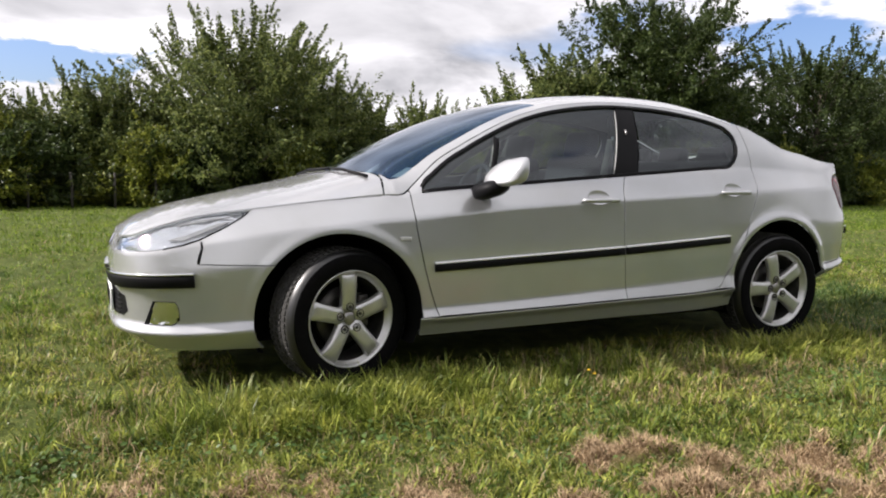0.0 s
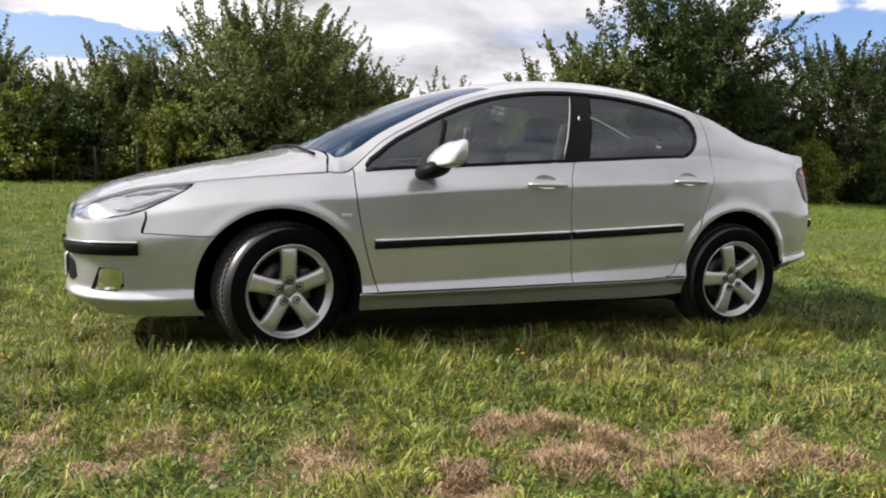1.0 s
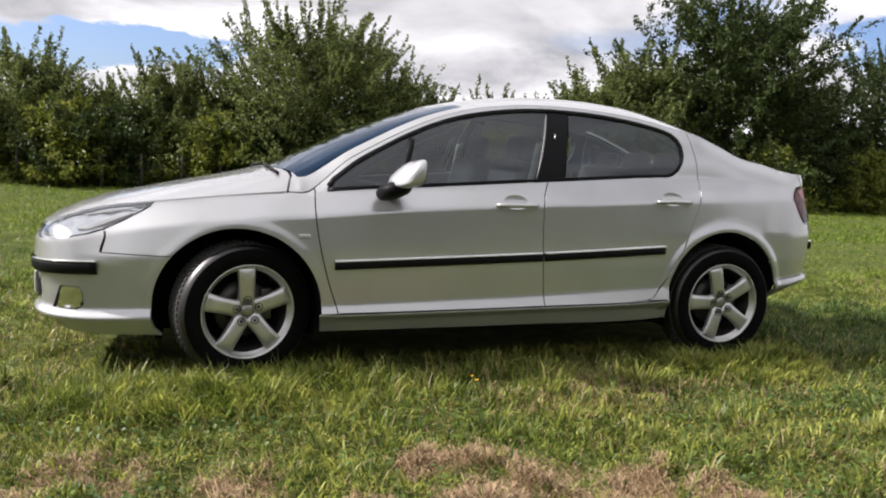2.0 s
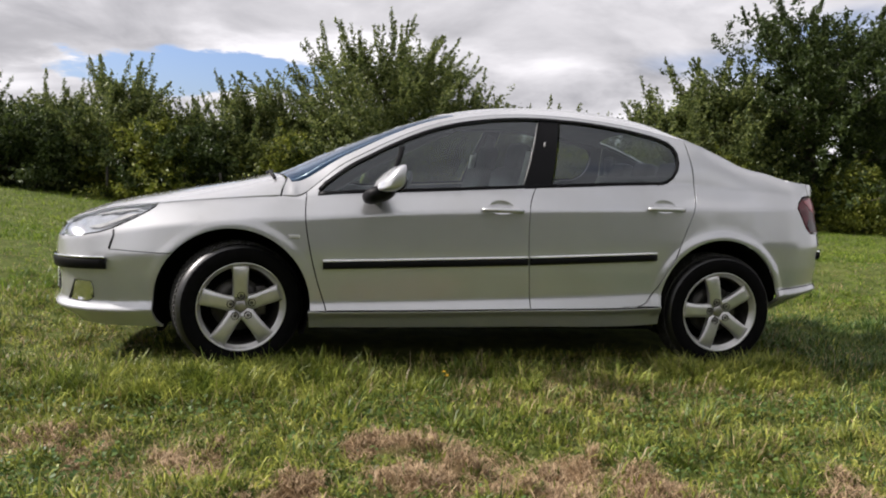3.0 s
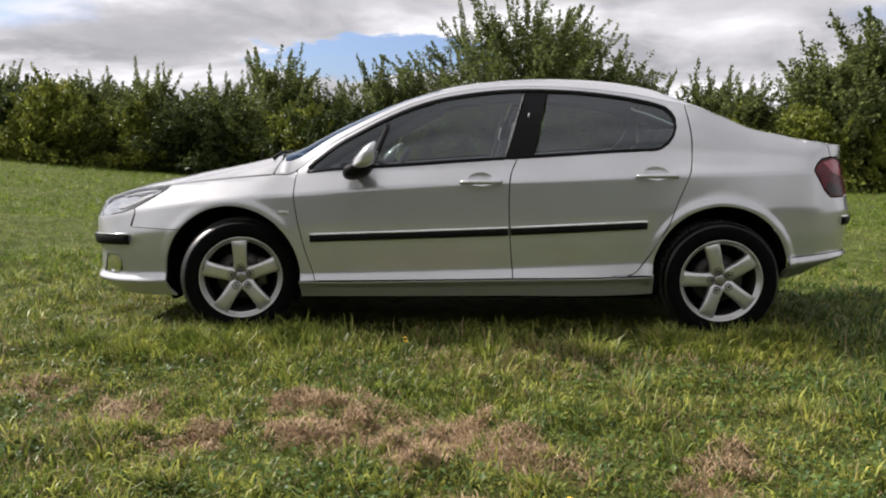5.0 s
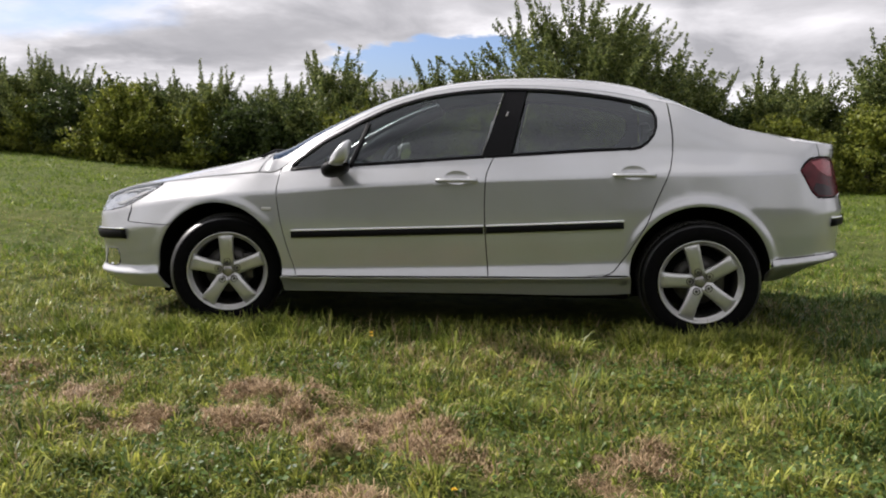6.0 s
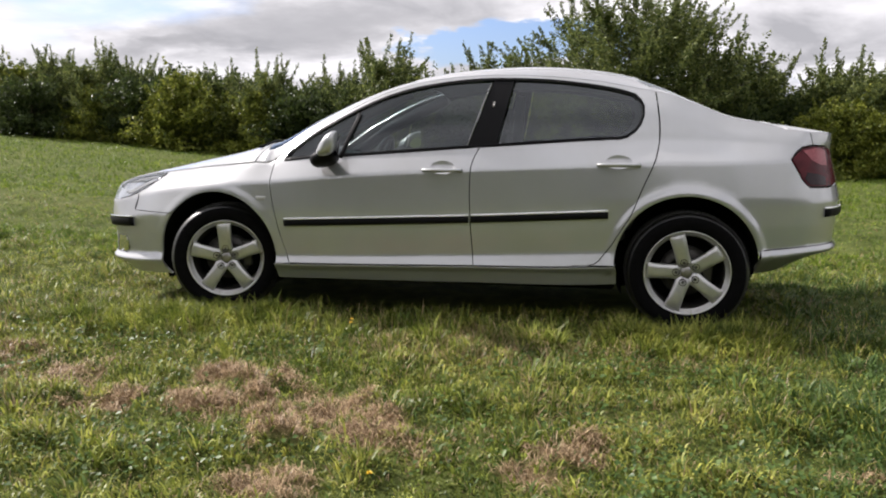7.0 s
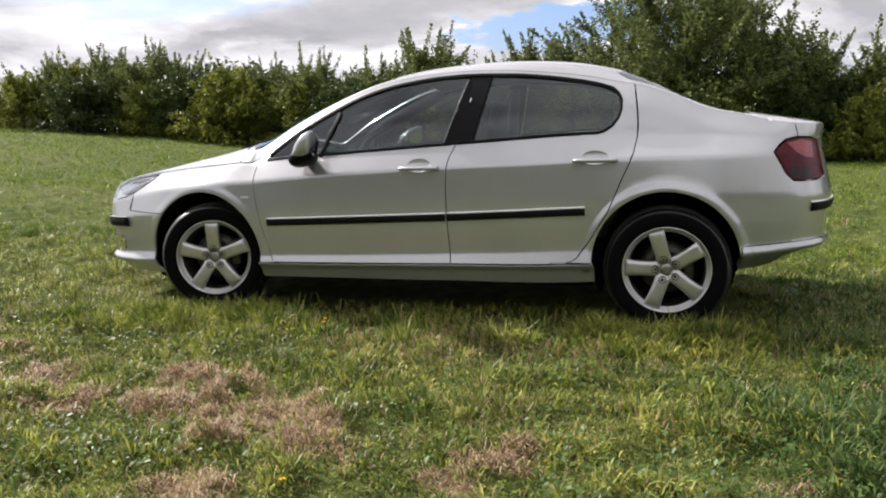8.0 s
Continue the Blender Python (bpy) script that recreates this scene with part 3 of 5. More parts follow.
bumper_poly = (level(0, -2.405, -1.78, 30) + arc(ARCH_F, 180 + 14, 180 - af0, 14)
               + U([(-1.80, .580), (-1.95, .582), (-2.052, .584), (-2.038, .655)]) + [(a, b - .002) for a, b in lamp_low[3:]]
               + [(float(UY(.275)), .660), (float(UY(.30)), .6895), (float(UY(.2)), .688), (0.0, .686)])
bumper_poly[0] = (0.0, bumper_poly[0][1])
fender_poly = (U([(-2.046, .584), (-1.95, .582), (-1.80, .580)]) + arc(ARCH_F, 180 - af0, -4, 40) + U([(-1.012, .302), (-.930, .303)]) + door_front_line
               + level(8, -1.053, -1.19, 7, -.002) + level(7, -1.205, -1.836, 22, -.002) + [(a, b - .002) for a, b in lamp_low[1:4]] + U([(-2.034, .655)]))
front_door_poly = door_front_line[::-1] + level(2, -.922, .178, 30, .018) + door_mid_line + level(7, .2, -1.043, 36)
rear_door_poly = door_mid_line[::-1] + level(2, .186, .74, 14, .018) + rear_line + level(7, 1.19, .21, 30)
sill_poly = level(0, -1.02, .985, 40) + U([(.985, .30)]) + level(2, .975, -1.03, 40, .013)
ar_top = 180 - math.degrees(math.asin((.36 - ARCH_R[1]) / ARCH_R[2]))
quarter_poly = (U([(.76, .342), (.972, .348)]) + arc(ARCH_R, 182, -2, 44) + level(3, 1.738, 1.76, 2, -.005)
                + level(3, 1.76, 2.0, 10, -.002) + U([(2.004, .62), (2.004, .74), (1.996, .787), (1.956, .826), (1.916, .903), (1.898, .938), (1.937, .976), (1.983, 1.005), (2.05, 1.015)])
                + level(8, 2.05, 1.175, 44, -.002) + U([(1.185, 1.24), (1.195, 1.16), (1.199, 1.09)]) + rear_line[::-1])
panels = [
    panel("front_bumper", side, bumper_poly, PAINT, car, mirror=True, gap=.0016, creases=(1, 2, 3, 6)),
    panel("sill", side, sill_poly, PAINT, car, creases=(1, 2)), panel("front_wing", side, fender_poly, PAINT, car),
    panel("quarter_panel", side, quarter_poly, PAINT, car, creases=(3, 6, 7)),
]
both(*panels[1:])
HANDLES = [(-.002, .868), (.978, .905)]
DENTS = [(float(UX(x)), z + .014, .070, .036) for x, z in HANDLES]


def dented(u, z):
    """The car's side with the hollows behind the door handles."""
    p = side(u, z)
    for cu, cz, ru, rz in DENTS:
        q = np.clip(1 - ((u - cu) / ru) ** 2 - ((z - cz) / rz) ** 2, 0, 1)
        p[..., 1] += .020 * q ** .8
    return p


front_door = panel("front_door", dented, front_door_poly, PAINT, car, fine=DENTS[:1])
rear_door = panel("rear_door", dented, rear_door_poly, PAINT, car, fine=DENTS[1:])

# window line and door frames
glass_low = lambda x: float(LZ[7](x)) + .006
GTOP = keyed([(-.995, .914), (-.985, .933), (-.91, 1.003), (-.815, 1.073), (-.72, 1.126), (-.563, 1.208), (-.405, 1.276), (-.245, 1.325), (-.085, 1.355), (.078, 1.375), (.24, 1.384), (.4, 1.383), (.565, 1.376), (.73, 1.360), (.895, 1.335), (1.0, 1.311), (1.06, 1.29)])
END_X, END_HI, END_LO = [1.06, 1.09, 1.106], [1.29, 1.262, 1.228], [.9, .96, 1.02, 1.062, 1.092, 1.106]
END_Z = [float(LZ[7](.9)) + .006, 1.046, 1.058, 1.088, 1.13, 1.175]
gl_end = U([(1.09, 1.262), (1.106, 1.228), (1.106, 1.175), (1.092, 1.13), (1.062, 1.088), (1.02, 1.058), (.96, 1.046)])
B0, B1 = keyed([(.98, .130), (1.38, .262)]), keyed([(.98, .290), (1.38, .388)])
SEAL = keyed([(.92, -.632), (1.18, -.538)])


def clip_x(f0, f1, lo=None):
    """The part of the window opening between two slanted lines of x by height."""
    poly = []
    xs = np.linspace(-1, 1.106, 420)
    low, high = [], []
    for x in xs:
        lows = glass_low(x) if x < .9 else float(np.interp(x, END_LO, END_Z))
        highs = float(GTOP(x)) if x < 1.06 else float(np.interp(x, END_X, END_HI))
        if highs <= lows:
            continue
        if f0 is None or x >= float(f0(lows)):
            if f1 is None or x <= float(f1(lows)):
                low.append((float(UX(x)), lows))
        if f0 is None or x >= float(f0(highs)):
            if f1 is None or x <= float(f1(highs)):
                high.append((float(UX(x)), highs))
    return low[::6] + [low[-1]] + [high[-1]] + high[::-6] + ([high[0]] if high[0] != low[0] else [])


frame_front = (level(7, -1.044, -.99, 3, -.007) + [(float(UX(x)), float(GTOP(x))) for x in np.linspace(-.99, .322, 60)]
               + [(float(UX(x)), float(LZ[8](x)) - .004) for x in np.linspace(.322, -1.046, 60)])
frame_rear = ([(float(UX(x)), float(GTOP(x))) for x in np.linspace(.322, 1.06, 36)] + gl_end + [(float(UX(x)), glass_low(x)) for x in np.linspace(.93, .9, 2)]
              + level(7, .9, 1.192, 8, -.007) + U([(1.193, 1.09), (1.189, 1.16), (1.179, 1.24), (1.172, 1.295)]) + [(float(UX(x)), float(LZ[8](x)) - .004) for x in np.linspace(1.168, .322, 36)])
part_ff = panel("window_frame", side, frame_front, PAINT, front_door, step=.022, gap=0)
part_fr = panel("window_frame", side, frame_rear, PAINT, rear_door, step=.022, gap=0)
lining_f = panel("frame_lining", side, frame_front, DASH, front_door, step=.04, gap=0, skirt=0, lift=-.022)
lining_r = panel("frame_lining", side, frame_rear, DASH, rear_door, step=.04, gap=0, skirt=0, lift=-.022)
pillar = clip_x(B0, B1)
part_bp = panel("pillar_trim", side, pillar, GLOSSY_BLACK, car, "gloss black centre pillar trim", lift=-.004, gap=.0)
g1 = clip_x(None, SEAL)
g2 = clip_x(SEAL, B0)
g3 = clip_x(B1, None)
win_q = panel("quarter_window", side, g1, GLASS, front_door, "dark tinted glass", gap=.004, skirt=.004, lift=-.007)
win_f = panel("window", side, g2, GLASS, front_door, "dark tinted glass", gap=.006, skirt=.004, lift=-.008)
win_r = panel("window", side, g3, GLASS, rear_door, "dark tinted glass", gap=.006, skirt=.004, lift=-.008)


def ribbon(name, fn_pts, width, depth, material, parent, label=""):
    """A thin strip along a line of the side: points (u, z), a width across and a height proud of the body."""
    bm = bmesh.new()
    pts = np.array(fn_pts)
    t = np.vstack([pts[1:], pts[-1:]]) - np.vstack([pts[:1], pts[:-1]])
    t /= np.maximum(np.hypot(*t.T)[:, None], 1e-9)
    cols = [side(pts[:, 0] - t[:, 1] * q * width / 2, pts[:, 1] + t[:, 0] * q * width / 2, l) for q, l in ((-1, -.004), (-.96, depth * .7), (-.6, depth), (.6, depth), (.96, depth * .7), (1, -.004))]
    rows = [[bm.verts.new(c[i]) for c in cols] for i in range(len(pts))]
    for r0, r1 in zip(rows, rows[1:]):
        for k in range(5):
            bm.faces.new((r0[k], r0[k + 1], r1[k + 1], r1[k]))
    bm.faces.new(rows[0])
    bm.faces.new(rows[-1][::-1])
    return part(name, bm, material, parent, label)


seal_top = [(float(UX(x)), float(GTOP(x)) + .002) for x in np.linspace(-.985, 1.06, 70)] + gl_end
ribs = [ribbon("window_seal", seal_top, .016, .003, BLACK, car, "black rubber seal"),
        ribbon("belt_seal", [(float(UX(x)), glass_low(x) + .002) for x in np.linspace(-.985, 1.0, 50)], .016, .004, BLACK, car, "black rubber seal"),
        ribbon("window_divider", [(float(UX(SEAL(z))), z) for z in np.linspace(.93, 1.19, 8)], .026, .003, BLACK, front_door)]
both(*ribs[:2])


def moulding(x0, x1, parent):
    zc = lambda x: float(np.interp(x, [-.955, .16, .925], [.552, .599, .636]))
    pts = [(float(UX(x)), zc(x) - .006) for x in np.linspace(x0, x1, 24)]
    a = ribbon("side_moulding", pts, .042, .016, BLACK, parent, "black rubbing strip with a bright upper edge")
    b = ribbon("moulding_edge", [(u, z + .023) for u, z in pts], .0105, .018, LAMP_SILVER, a, "silver strip")
    return a


# bright spot on the pillar trim, added as a small steel strip
ribbon("pillar_clip", U([(.270, 1.226), (.274, 1.24), (.278, 1.254)]), .008, .003, STEEL, part_bp, "small bright steel spot")
# highlight on the glass edge, drawn as a thin grey strip
ribbon("window_guide", [(float(UX(B0(z) - .006)), z) for z in np.linspace(1.0, 1.36, 12)], .004, .002, EDGE_HIGHLIGHT, front_door, "grey strip standing in for the glass edge's highlight")
moulding(-.957, .152, front_door), moulding(.168, .928, rear_door)

# upper panels
def xy_poly(pts):
    return [(float(a), float(b)) for a, b in pts]


def rail_line(x0, x1, n, dy):
    return [(x, -(float(RAIL_Y(x)) - dy)) for x in np.linspace(x0, x1, n)]


def mirror_line(pts):
    return pts + [(a, -b) for a, b in pts[::-1]]


cowl = [(-1.172, -.72), (-1.158, -.66), (-1.165, -.60), (-1.20, -.42), (-1.235, -.2), (-1.245, 0.0)]
nose_x = float(_rail[0, 0]) + .0008
bonnet_side = [(x, -(float(RAIL_Y(x)) - .001)) for x in nose_x + (-1.185 - nose_x) * np.linspace(0, 1, 60) ** 2.2]
bonnet_poly = bonnet_side + cowl
bonnet = panel("bonnet", top, [(nose_x, 0.0)] + bonnet_poly[1:], PAINT, car, mirror=True, gap=.002)
SCREEN_IN = keyed([(-1.19, .12), (-1.1, .085), (-1.0, .065), (-.4, .06), (-.18, .06)])
scr_side = [(x, -(float(RAIL_Y(x)) - float(SCREEN_IN(x)))) for x in np.linspace(-1.125, -.23, 24)]
header = [(-.225, -.50), (-.255, -.3), (-.275, 0.0)]
screen_poly = [(-1.232, 0.0), (-1.222, -.2), (-1.187, -.42), (-1.152, -.59)] + scr_side + header
windscreen = panel("windscreen", top, screen_poly, SCREEN, car, "windscreen reflecting the sky", gap=.002, skirt=.004, lift=-.004, mirror=True)
roof_rear = [(1.12, 0.0), (1.10, -.3), (1.075, -.5)]
roof_poly = ([(-.272, 0.0), (-.252, -.3), (-.222, -.50)] + scr_side[::-1] + [(-1.147, -.605), (-1.150, -.66), (-1.164, -.72)] + rail_line(-1.177, 1.86, 90, .001)
             + [(1.86, -.56), (1.80, -.55)] + [(x, -(float(RAIL_Y(x)) - .055)) for x in np.linspace(1.74, 1.14, 16)] + roof_rear[::-1])
roof = panel("roof", top, roof_poly, PAINT, car, mirror=True, gap=.0015)
rear_poly = roof_rear + [(x, -(float(RAIL_Y(x)) - .057)) for x in np.linspace(1.14, 1.74, 16)] + [(1.79, -.45), (1.80, -.25), (1.805, 0.0)]
rear_screen = panel("rear_window", top, rear_poly, GLASS, car, "dark tinted glass", gap=.002, skirt=.004, lift=-.004, mirror=True)
boot_poly = [(1.81, 0.0), (1.80, -.45), (1.81, -.552), (1.865, -.565)] + [(x, -(float(RAIL_Y(x)) - .001)) for x in float(_rail[-1, 0]) - .001 - (float(_rail[-1, 0]) - 1.881) * np.linspace(1, 0, 40) ** 2.2][:-1] + [(float(_rail[-1, 0]) - .001, 0.0)]
boot = panel("boot_lid", top, boot_poly, PAINT, car, mirror=True, gap=.001)

# tail: lamps, boot face, bumper
lamp_r = U([(1.902, .938), (1.92, .905), (1.96, .828), (1.99, .795), (2.04, .790), (2.1, .790), (2.15, .794), (2.185, .81), (2.185, .985), (2.14, 1.005), (2.06, 1.010), (1.985, 1.0), (1.94, .972)])
tail_lamp = panel("tail_lamp", side, lamp_r, TAIL_RED, car, "dark red tail lamp", lift=.002)
pale = U([(1.975, .985), (2.02, .93), (2.075, .905), (2.125, .90), (2.135, .99), (2.07, 1.003)])
part_pale = panel("reversing_lens", side, pale, TAIL_CLEAR, tail_lamp, "pale pink lens", lift=.004, skirt=.004)
smoked = U([(1.965, .835), (1.99, .802), (2.04, .798), (2.10, .798), (2.10, .845), (2.05, .862), (1.985, .872)])
part_smoked = panel("smoked_lens", side, smoked, TAIL_DARK, tail_lamp, "dark smoked lens", lift=.004, skirt=.004)
face_poly = [(float(UX(2.189)), .81), (float(ULEN), .81), (float(ULEN), 1.068)] + level(8, 2.268, 2.052, 24, -.002) + U([(2.055, 1.017), (2.14, 1.011), (2.189, .99)])
boot_face = panel("boot_face", side, face_poly, PAINT, boot, mirror=True, gap=.001)
rb_poly = (level(3, 1.9945, 2.268, 24, -.002) + [(float(ULEN), .473), (float(ULEN), .805)] + U([(2.189, .806), (2.15, .789), (2.1, .785), (2.04, .785), (1.993, .787), (1.9945, .74), (1.9945, .62)]))
rear_bumper = panel("rear_bumper", side, rb_poly, PAINT, car, mirror=True, gap=.002)
rl_poly = U([(1.742, .32)]) + level(0, 1.76, 2.268, 30) + [(float(ULEN), .375), (float(ULEN), .47)] + level(3, 2.268, 1.742, 30, -.0035)
rear_valance = panel("rear_valance", side, rl_poly, PAINT, car, mirror=True, gap=.001, creases=(1, 2, 3))
strip_r = [(float(u), z) for u, z in zip(np.linspace(UX(2.085), ULEN - .02, 16), np.linspace(.648, .655, 16))]
rs = ribbon("bumper_strip", strip_r, .045, .014, BLACK, rear_bumper, "black rubbing strip")
rs2 = ribbon("bumper_strip_edge", [(u, z + .026) for u, z in strip_r], .010, .013, CHROME, rs, "bright edge")
mirrored(rs), mirrored(rs2)

# front strip, grille mouth, fog lamps
strip_f = [(float(u), z) for u, z in zip(np.linspace(UY(.10), UX(-2.064), 30), np.linspace(.478, .508, 30))]
fs = ribbon("bumper_strip", strip_f, .060, .020, BLACK, panels[0], "black rubbing strip")
fs2 = ribbon("bumper_strip_edge", [(u, z + .034) for u, z in strip_f], .011, .019, CHROME, fs, "bright edge")
mirrored(fs), mirrored(fs2)
mouth = [(0.0, .315)] + [(float(UY(a)), b) for a, b in ((.25, .315), (.42, .325), (.47, .35), (.44, .42), (.3, .435), (.15, .44))] + [(0.0, .44)]
grille = panel("grille", side, mouth, BLACK, panels[0], "dark mesh grille", lift=.003, gap=0, skirt=.004, mirror=True)
for k in range(5):
    z = .335 + .021 * k
    r = ribbon("grille_bar", [(float(u), z) for u in np.linspace(0.001, UY(.41 - .01 * abs(k - 2)), 14)], .006, .008, BLACK, grille)
    mirrored(r)
fog_p = U([(-2.285, .302), (-2.165, .300), (-2.132, .325), (-2.135, .385), (-2.15, .412), (-2.245, .412)])
fog_rim = panel("fog_lamp", side, fog_p, GLOSSY_BLACK, panels[0], "fog lamp in a dark recess", lift=.002, gap=0, skirt=.006)
fog_q = U([(-2.262, .303), (-2.166, .301), (-2.133, .326), (-2.136, .385), (-2.151, .411), (-2.236, .411)])
fog = panel("fog_reflector", side, fog_q, FLUTED, fog_rim, "chrome reflector", lift=.0065, gap=.001, skirt=.003, step=.012)
for v in fog.data.vertices:
    d = Vector(noise.noise_vector(v.co * 42)) * .0085   # dished inwards
    v.co += Vector((abs(d.x), abs(d.y), d.z * .4))
fog.data.normals_split_custom_set([(0, 0, 0)] * len(fog.data.loops))
both(fog_rim, fog)

# headlamp: bright housing with reflector bowls behind a clear lens
lamp_poly = lamp_low + lamp_top
housing = panel("headlamp", side, lamp_poly, LAMP_SILVER, car, "clear headlamp with chrome reflectors", lift=-.028, gap=.001, skirt=0, step=.018)


facets = panel("reflector", side, lamp_poly, FLUTED, housing, "faceted chrome reflector", lift=-.018, gap=.010, skirt=.006, step=.014)
for v in facets.data.vertices:   # long flutes that catch the light
    v.co += Vector(noise.noise_vector(Vector((v.co.x * 9, v.co.y * 9, v.co.z * 24)))) * .014
facets.data.normals_split_custom_set([(0, 0, 0)] * len(facets.data.loops))
fin = panel("lamp_divider", side, U([(-2.19, .690), (-2.12, .690), (-2.02, .735), (-1.93, .775), (-1.99, .765), (-2.10, .716)]), STEEL, housing, "grey divider", lift=-.002, gap=0, skirt=.008)
fin2 = panel("lamp_divider", side, U([(-2.16, .752), (-2.06, .772), (-1.96, .792), (-1.92, .799), (-2.03, .787), (-2.15, .761)]), STEEL, housing, "grey divider", lift=-.002, gap=0, skirt=.008)
lens = panel("lamp_lens", side, lamp_poly, LENS, housing, "clear lens", lift=.001, gap=.002, skirt=.02, step=.02)
rim = ribbon("lamp_seal", lamp_low[:6], .008, .001, BLACK, housing)
both(housing, facets, lens, rim, fin, fin2)

# small dark gap at the bumper's corner, indicator on the wing
ribbon("corner_gap", U([(-2.050, .588), (-2.046, .62), (-2.036, .655), (-2.042, .685)]), .012, .001, BLACK, panels[0])
ind = ribbon("side_indicator", U([(-1.138, .690), (-1.128, .691), (-1.105, .692), (-1.085, .691), (-1.078, .690)]), .020, .005, AMBER, panels[2], "clear side indicator")


# doors: handles
def handle(x, z, parent):
    u = float(UX(x))
    bm = bmesh.new()
    pts, rad = [], []
    for s in np.linspace(-1, 1, 13):
        p = side(np.array([float(UX(x + s * .115))]), np.array([z + .001 * s]), .012 + .026 * (1 - s ** 4))[0]
        pts.append(p)
        rad.append(.0135 * (1 - .25 * s * s))
    tube(bm, pts, rad, 10)
    for v in bm.verts:
        v.co.z = z + (v.co.z - z) * .95
    h = part("handle", bm, PAINT, parent)
    tip = ribbon("handle_end", [(float(UX(x + a)), z) for a in np.linspace(.085, .118, 5)], .024, .018, PAINT, parent)


handle(*HANDLES[0], front_door)
handle(*HANDLES[1], rear_door)

# door mirror: a rounded shell on a dark foot
def door_mirror():
    m = new("door_mirror")
    m.parent = car
    bm = bmesh.new()
    bmesh.ops.create_uvsphere(bm, u_segments=40, v_segments=24, radius=1)
    for v in bm.verts:
        p = v.co.copy()
        f = max(-p.x, 0)   # towards the nose the shell narrows and droops
        x = math.copysign(abs(p.x) ** .8, p.x) * (.080 if p.x < 0 else .036)
        y = math.copysign(abs(p.y) ** .66, p.y) * .138
        z = math.copysign(abs(p.z) ** .66, p.z) * (.074 if p.z > 0 else .054) * (1 - .42 * f ** 1.4)
        z *= 1 - .22 * p.y
        v.co = Vector((x + .034 * p.z, y, z - .014 * p.y - .016 * f))
    m1 = pose(-.620, -.998, 1.003, 0, -6, 14)
    bm.transform(m1)
    shell = part("mirror_shell", bm, PAINT, m, "silver shell")
    bm = bmesh.new()
    bmesh.ops.create_uvsphere(bm, u_segments=32, v_segments=16, radius=1)
    for v in bm.verts:
        p = v.co.copy()
        v.co = Vector((math.copysign(abs(p.x) ** .8, p.x) * .082, math.copysign(abs(p.y) ** .75, p.y) * .098, math.copysign(abs(p.z) ** .8, p.z) * .044))
    bm.transform(pose(-.682, -.940, .930, -12, -14, 14))
    part("mirror_base", bm, BLACK, m, "black lower shell")
    bm = bmesh.new()
    tube(bm, [(-.70, -.80, .915), (-.69, -.86, .918), (-.675, -.93, .928)], [.034, .030, .03], 12)
    part("mirror_foot", bm, BLACK, m, "black foot")
    bm = bmesh.new()
    bmesh.ops.create_circle(bm, cap_ends=True, segments=32, radius=1, matrix=pose(-.582, -.985, .992, 0, 0, 14) @ pose(0, 0, 0, 0, 90 + 16, 0) @ Matrix.Diagonal((.046, .098, 1, 1)))
    part("mirror_glass", bm, CHROME, m, "mirror glass")
    for o in list(m.children):
        mm = mirrored(o)


door_mirror()


